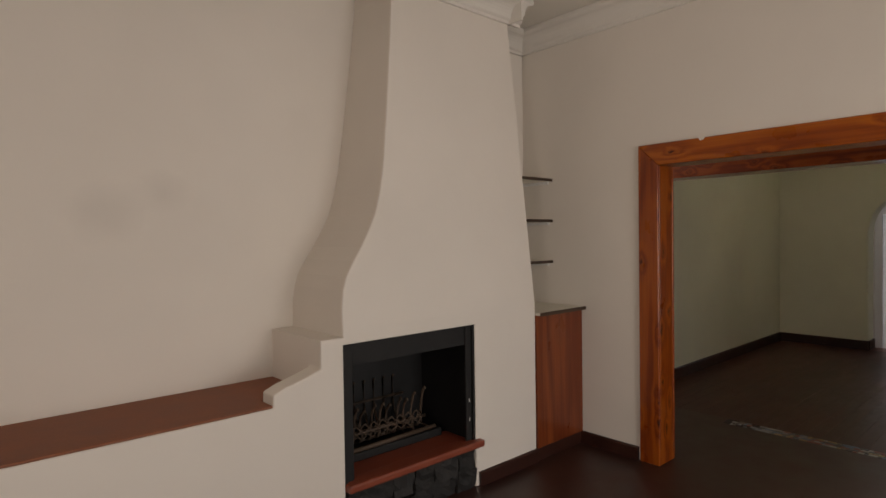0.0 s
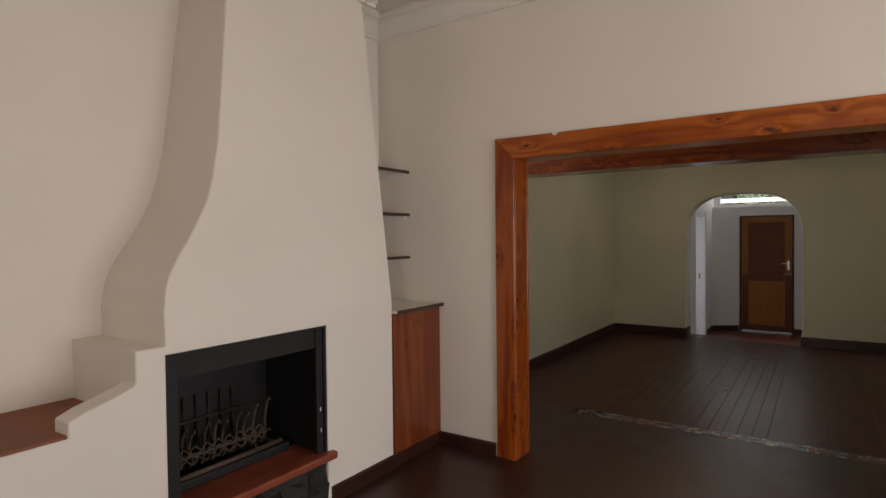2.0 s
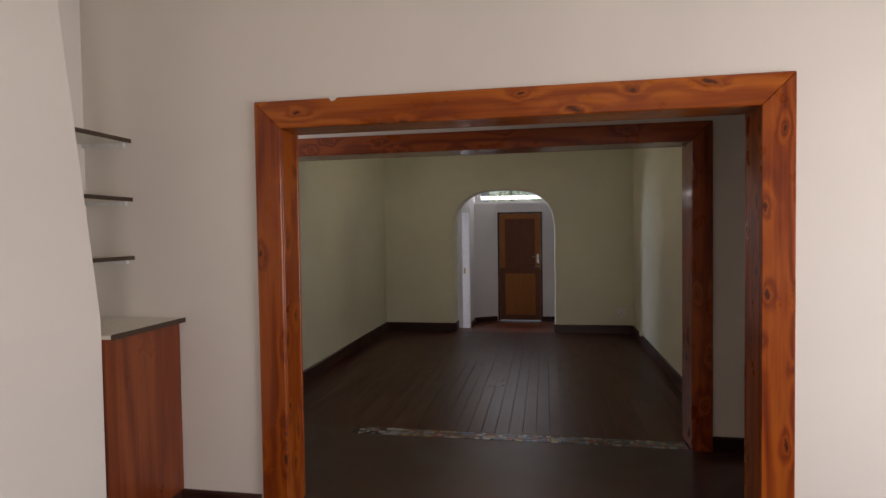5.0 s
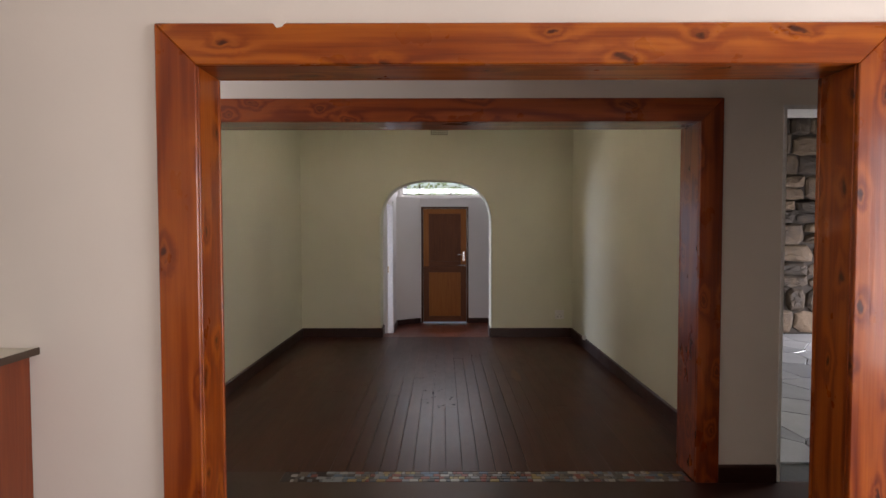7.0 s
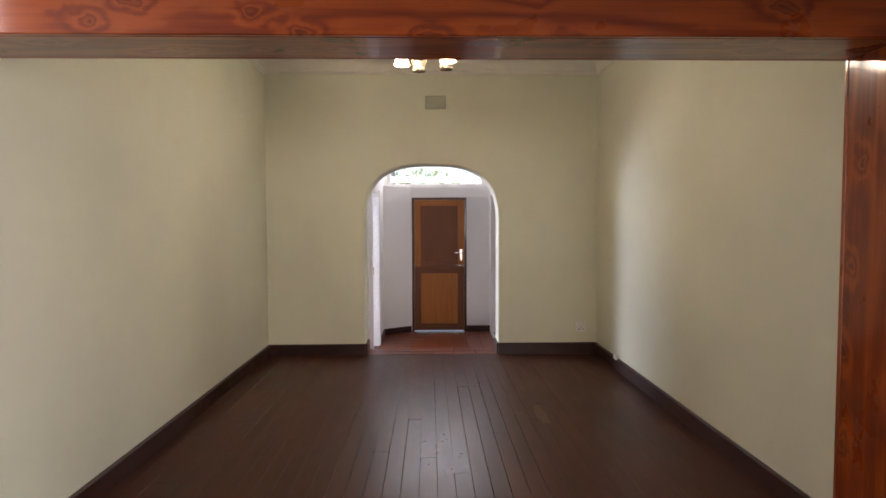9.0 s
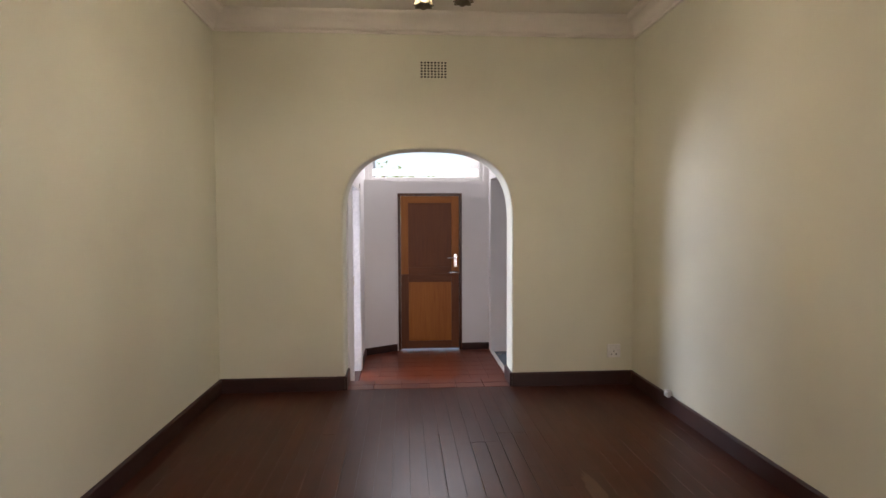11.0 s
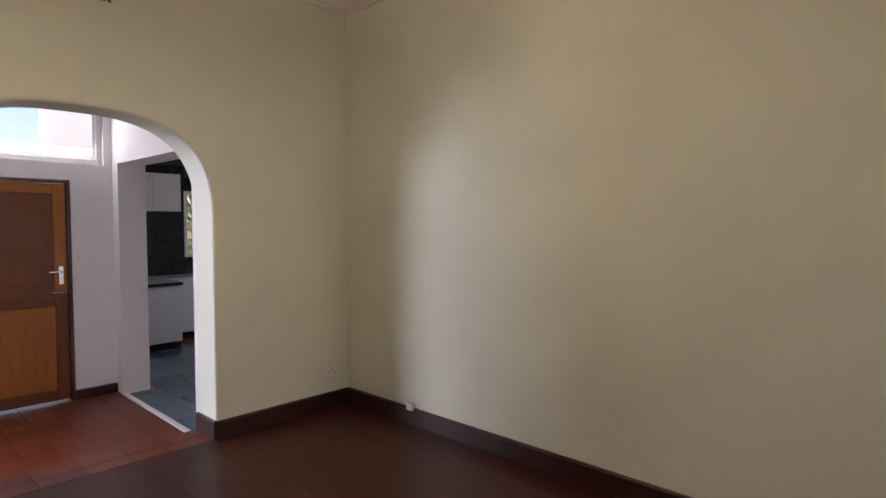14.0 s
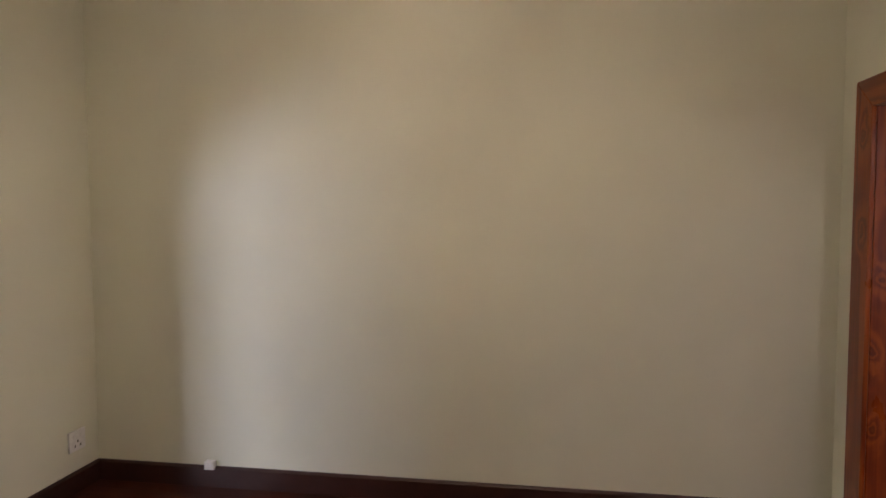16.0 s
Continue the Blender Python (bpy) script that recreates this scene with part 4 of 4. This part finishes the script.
part("door", bevelled(boxes_bm((-0.02, -0.001, 0.002, 0.388, 0.002, 0.538)), 0.002, 1), CABWHITE, kw)
kt = thing("kettle", (13.6, 0.14, HALL + 0.89), "small white kettle on the worktop", "kettle")
part("body", lathe_bm([(0, 0), (0.075, 0), (0.08, 0.03), (0.07, 0.13), (0.05, 0.18), (0, 0.19)], 20), PLASTIC, kt, smooth=True)
part("handle", tube_bm(bmesh.new(), [(0.0, -0.06, 0.16), (0.0, -0.12, 0.15), (0.0, -0.12, 0.06), (0, -0.075, 0.04)], 0.01, 8), BLACK, kt, smooth=True)
WY0, WY1, WZ0, WZ1 = -1.95, -0.87, 0.91, 1.92
kwall = setting("wall_kitchen_east", boxes_bm((KE, KE + 0.2, -3.0, WY0, HALL, H), (KE, KE + 0.2, WY1, 0.6, HALL, H), (KE, KE + 0.2, WY0, WY1, HALL, WZ0), (KE, KE + 0.2, WY0, WY1, WZ1, H)), plain("dark_grout", (0.03, 0.03, 0.032), 0.8), "kitchen wall clad with glossy black tiles", "wall")
for i in range(8):
    for j in range(8):
        ty, tz = WY1 + 0.003 + i * 0.205, 0.66 + j * 0.205
        if ty < 0.5:
            part("wall_tile", boxes_bm((KE - 0.008, KE - 0.0005, ty, ty + 0.2, tz, tz + 0.2)), BLACKTILE, kwall)
for i in range(6):
    part("wall_tile", boxes_bm((KE - 0.008, KE - 0.0005, WY1 - 0.2 - i * 0.205, WY1 - i * 0.205, WZ0 - 0.205, WZ0 - 0.005)), BLACKTILE, kwall)
    part("wall_tile", boxes_bm((KE - 0.008, KE - 0.0005, WY1 - 0.2 - i * 0.205, WY1 - i * 0.205, WZ1 + 0.005, WZ1 + 0.205)), BLACKTILE, kwall)
window("window_2", KE + 0.06, WY0, WY1, WZ0, WZ1, (-1.08, -1.3, -1.52, -1.74), "white-framed kitchen window with burglar bars", (1.42,))

# ---- garden outside ----


def tree(loc, height, spread, seed):
    r = random.Random(seed)
    t = thing("tree", loc, "leafy green garden tree", "tree", "garden trees")
    trunk = bmesh.new()
    tube_bm(trunk, [(0, 0, 0), (0.05, 0.03, height * 0.3), (0.0, 0.1, height * 0.6)], 0.12, 8)
    for i in range(6):
        a = i * 1.05
        tube_bm(trunk, [(0, 0.05, height * 0.35), (spread * 0.4 * math.cos(a), spread * 0.4 * math.sin(a), height * 0.6), (spread * 0.7 * math.cos(a), spread * 0.7 * math.sin(a), height * 0.8)], 0.045, 6)
    part("trunk", trunk, BARK, t)
    verts, faces = [], []
    for i in range(1500):
        a, u, w = r.uniform(0, 6.28), r.random() ** 0.5, r.uniform(-1, 1)
        c = Vector((spread * u * math.cos(a), spread * u * math.sin(a), height * (0.65 + 0.33 * w * (1 - 0.5 * u))))
        m = Euler((r.uniform(-1, 1), r.uniform(-1, 1), r.uniform(0, 6.28))).to_matrix()
        s = r.uniform(0.08, 0.16)
        k = len(verts)
        verts += [c + m @ Vector(p) * s for p in ((-1, 0, 0), (0, -0.4, 0.1), (1, 0, 0), (0, 0.4, 0.1))]
        faces.append((k, k + 1, k + 2, k + 3))
    me = bpy.data.meshes.new("crown")
    me.from_pydata(verts, [], faces)
    me.materials.append(LEAF)
    ob = new("crown", me)
    ob.parent = t
    return t


tree((20, -3.6, -0.45), 4.5, 2.2, 1)
tree((34, 3.0, -0.45), 5.2, 3.2, 2)
tree((24.5, -7.6, -0.45), 3.4, 1.8, 3)
tree((18.6, -4.6, -0.45), 2.3, 1.9, 4)

# ---- veranda seen through the far doorway ----
post = thing("white_door_post", (9.45, -3.86, 0), "white painted door post by the stone wall", "door post")
part("post", bevelled(boxes_bm((-0.04, 0.04, -0.03, 0.03, 0, 2.3)), 0.004, 1), WHITE, post)
tagged(new("doorway_lining", to_mesh("doorway_lining", boxes_bm((4.99, 5.24, -0.215, -0.2, 0, 2.12), (4.99, 5.24, -1.15, -0.2, 2.12, 2.145)), WHITE)), "white painted lining of the veranda doorway", "door lining", kind="structure")


def cells(x0, x1, y0, y1, step, seed, jitter=0.42):
    """Irregular polygons that fill a rectangle: each seed point keeps what is nearer to it than to any other."""
    r = random.Random(seed)
    nx, ny = int((x1 - x0) / step) + 1, int((y1 - y0) / step) + 1
    pts = [Vector((x0 + (i + 0.5 + r.uniform(-jitter, jitter)) * (x1 - x0) / nx, y0 + (j + 0.5 + r.uniform(-jitter, jitter)) * (y1 - y0) / ny)) for i in range(nx) for j in range(ny)]
    out = []
    for p in pts:
        poly = [Vector((x0, y0)), Vector((x1, y0)), Vector((x1, y1)), Vector((x0, y1))]
        for q in pts:
            if q is p or (q - p).length > 3.2 * step:
                continue
            mid, d = (p + q) / 2, q - p
            nxt = []
            for a, b in zip(poly, poly[1:] + poly[:1]):
                da, db = (a - mid).dot(d), (b - mid).dot(d)
                if da <= 0:
                    nxt.append(a)
                if (da < 0) != (db < 0) and da != db:
                    nxt.append(a + (b - a) * (da / (da - db)))
            poly = nxt
            if len(poly) < 3:
                break
        if len(poly) >= 3:
            out.append((p, poly))
    return out


def shrunk(p, poly, gap):
    res = []
    for v in poly:
        d = v - p
        res.append(p + d * max(0.3, 1 - gap / max(d.length, 0.01)))
    return res


# slate crazy paving
veranda_floor = bpy.data.objects["floor_veranda"]
for p, poly in cells(5.26, 9.5, -5.0, -0.22, 0.55, 11):
    q = shrunk(p, poly, 0.007)
    b = bmesh.new()
    lowv = [b.verts.new((v.x, v.y, -0.012)) for v in q]
    hi = [b.verts.new((v.x, v.y, 0.0)) for v in shrunk(p, q, 0.006)]
    b.faces.new(hi)
    for i in range(len(q)):
        j = (i + 1) % len(q)
        b.faces.new((lowv[i], lowv[j], hi[j], hi[i]))
    part("slate_slab", b, SLATE, veranda_floor)
# rubble stone wall
stone_wall = setting("wall_veranda_stone", boxes_bm((9.55, 9.8, -3.9, -0.2, 0, H)), MORTAR, "rough brown field stone wall", "wall")
setting("wall_veranda_east", boxes_bm((9.52, 9.8, -5.0, -3.9, 0, H)), HALLWHITE, "white plaster wall beside the field stone", "wall")
rng = random.Random(5)


def field_stone(y0, y1, z0, z1):
    """A rough block, its outline chipped and its face bulging out of the wall."""
    b = bmesh.new()
    w, h, d = y1 - y0, z1 - z0, rng.uniform(0.02, 0.085)
    cy, cz = (y0 + y1) / 2, (z0 + z1) / 2
    angles = [2 * math.pi * (i + rng.uniform(-0.25, 0.25)) / 11 for i in range(11)]
    rim = []
    for t in angles:
        c, q = math.cos(t), math.sin(t)
        g = 1 / max(abs(c), abs(q)) ** 0.85 * rng.uniform(0.9, 1.06)
        rim.append((cy + g * c * w * 0.5, cz + g * q * h * 0.5))
    rings = []
    for pull, depth in ((1.0, -0.01), (0.93, d * 0.55), (0.72, d), (0.35, d * rng.uniform(0.9, 1.25))):
        rings.append([b.verts.new((9.55 - depth * rng.uniform(0.85, 1.15), cy + (y - cy) * pull, cz + (z - cz) * pull)) for y, z in rim])
    for u, v in zip(rings, rings[1:]):
        for i in range(11):
            j = (i + 1) % 11
            b.faces.new((u[i], u[j], v[j], v[i]))
    b.faces.new(rings[-1])
    bmesh.ops.recalc_face_normals(b, faces=b.faces)
    return b


z = 0.0
while z < H - 0.1:
    h = min(rng.uniform(0.2, 0.38), H - z)
    y = -3.9 + rng.uniform(0, 0.1)
    while y < -1.2:
        w = rng.uniform(0.2, 0.5)
        if h > 0.28 and rng.random() < 0.35:
            split = z + h * rng.uniform(0.4, 0.6)
            part("stone", field_stone(y, y + w, z, split), STONE, stone_wall)
            part("stone", field_stone(y, y + w, split, z + h), STONE, stone_wall)
        else:
            part("stone", field_stone(y, y + w, z + rng.uniform(-0.02, 0.02), z + h + rng.uniform(-0.02, 0.02)), STONE, stone_wall)
        y += w
    z += h


# ---- floor pieces ----
def shared_piece(name, me, parent, loc):
    ob = new(name, me)
    ob.location = loc
    ob.parent = parent
    return ob


def slab_mesh(name, sx, sy, h, edge, material):
    b = bmesh.new()
    lo = [b.verts.new(v) for v in ((0, 0, 0), (sx, 0, 0), (sx, sy, 0), (0, sy, 0))]
    md = [b.verts.new((v.co.x, v.co.y, h - edge)) for v in lo]
    hi = [b.verts.new(v) for v in ((edge, edge, h), (sx - edge, edge, h), (sx - edge, sy - edge, h), (edge, sy - edge, h))]
    b.faces.new(hi)
    for s, t in ((lo, md), (md, hi)):
        for i in range(4):
            j = (i + 1) % 4
            b.faces.new((s[i], s[j], t[j], t[i]))
    return to_mesh(name, b, material)


# dining room boards, laid along the room
dining_floor = bpy.data.objects["floor_dining"]
rng = random.Random(8)
BW = 0.1
y = 0.0
while y < 3.6 - 0.01:
    w = min(BW, 3.6 - y)
    cut = rng.uniform(1.0, 3.2)
    for x0, x1 in ((5.14, 5.14 + cut), (5.14 + cut, 9.32)):
        gap = 0.0028 if 1.05 < y < 2.35 and x0 < 5.2 else 0.0004
        me = slab_mesh("floor_board", x1 - x0 - 0.0005, w - gap, 0.022, 0.0006, BOARD)
        shared_piece("floor_board", me, dining_floor, (x0, y, -0.022 + rng.uniform(-0.0005, 0.0005)))
    y += w
rng = random.Random(15)
scuff = bmesh.new()
ring = []
for i in range(28):
    a = 2 * math.pi * i / 28
    w = rng.uniform(0.75, 1.1)
    ring.append(scuff.verts.new((7.35 + 0.24 * w * math.cos(a), 1.0 + 0.045 * w * math.sin(a), 0.0014)))
scuff.faces.new(ring)
setting("floor_scuff", scuff, worn_surface("bare_worn_wood", (0.06, 0.026, 0.013), (0.15, 0.075, 0.036), (0.4, 0.6), 18.0, 0.2), "patch worn through the floor polish to tan wood", "floor wear")
# threshold of red tiles under the arch
setting("threshold_arch", boxes_bm((9.32, 9.61, ARCH_R, ARCH_L, HALL, -0.012)), GROUT, "red tile step under the archway", "threshold")
thr = bpy.data.objects["threshold_arch"]
tile_s = slab_mesh("quarry_tile", 0.138, 0.24, 0.012, 0.003, REDTILE)
for i in range(2):
    for j in range(6):
        shared_piece("quarry_tile", tile_s, thr, (9.325 + i * 0.143, ARCH_R + 0.002 + j * 0.2433, -0.012))
hall_floor = bpy.data.objects["floor_hall"]
tile_h = slab_mesh("quarry_tile", 0.198, 0.198, 0.012, 0.0015, REDTILE)
for i in range(12):
    for j in range(8):
        shared_piece("quarry_tile", tile_h, hall_floor, (9.612 + i * 0.2, 0.918 + j * 0.2, HALL - 0.012))
kitchen_floor = bpy.data.objects["floor_kitchen"]
tile_k = slab_mesh("slate_tile", 0.295, 0.295, 0.012, 0.002, KTILE)
for i in range(12):
    for j in range(6):
        shared_piece("slate_tile", tile_k, kitchen_floor, (10.02 + i * 0.3, 0.57 - j * 0.3, HALL - 0.012))

# mosaic strip of small broken tiles across the dining room threshold
mosaic = setting("mosaic_strip", boxes_bm((5.0, 5.14, 0.275, 2.66, -0.12, -0.003)), plain("mosaic_bed", (0.05, 0.04, 0.035), 0.9, relief=0.4), "strip of small mixed mosaic tiles set in the floor", "mosaic")
PAL = ((0.5, 0.48, 0.44), (0.3, 0.32, 0.34), (0.1, 0.12, 0.15), (0.12, 0.2, 0.3), (0.4, 0.26, 0.1), (0.45, 0.36, 0.14), (0.3, 0.07, 0.05), (0.06, 0.05, 0.05), (0.18, 0.14, 0.11))
PAL = tuple(tuple(c * 0.75 for c in q) for q in PAL)
mats = [plain("mosaic_tile_" + "abcdefghi"[i], c, 0.3) for i, c in enumerate(PAL)]
rng = random.Random(21)
for row in range(4):
    y = 0.285
    while y < 2.6:
        w = rng.choice((0.022, 0.03, 0.04, 0.055))
        if not (y > 2.4 and rng.random() < 0.4):
            me = slab_mesh("mosaic_tile", 0.029, w - 0.004, 0.005, 0.001, rng.choice(mats + mats[6:] + mats[1:3]))
            shared_piece("mosaic_tile", me, mosaic, (5.006 + row * 0.033 + rng.uniform(-0.002, 0.002), y, -0.0035))
        y += w
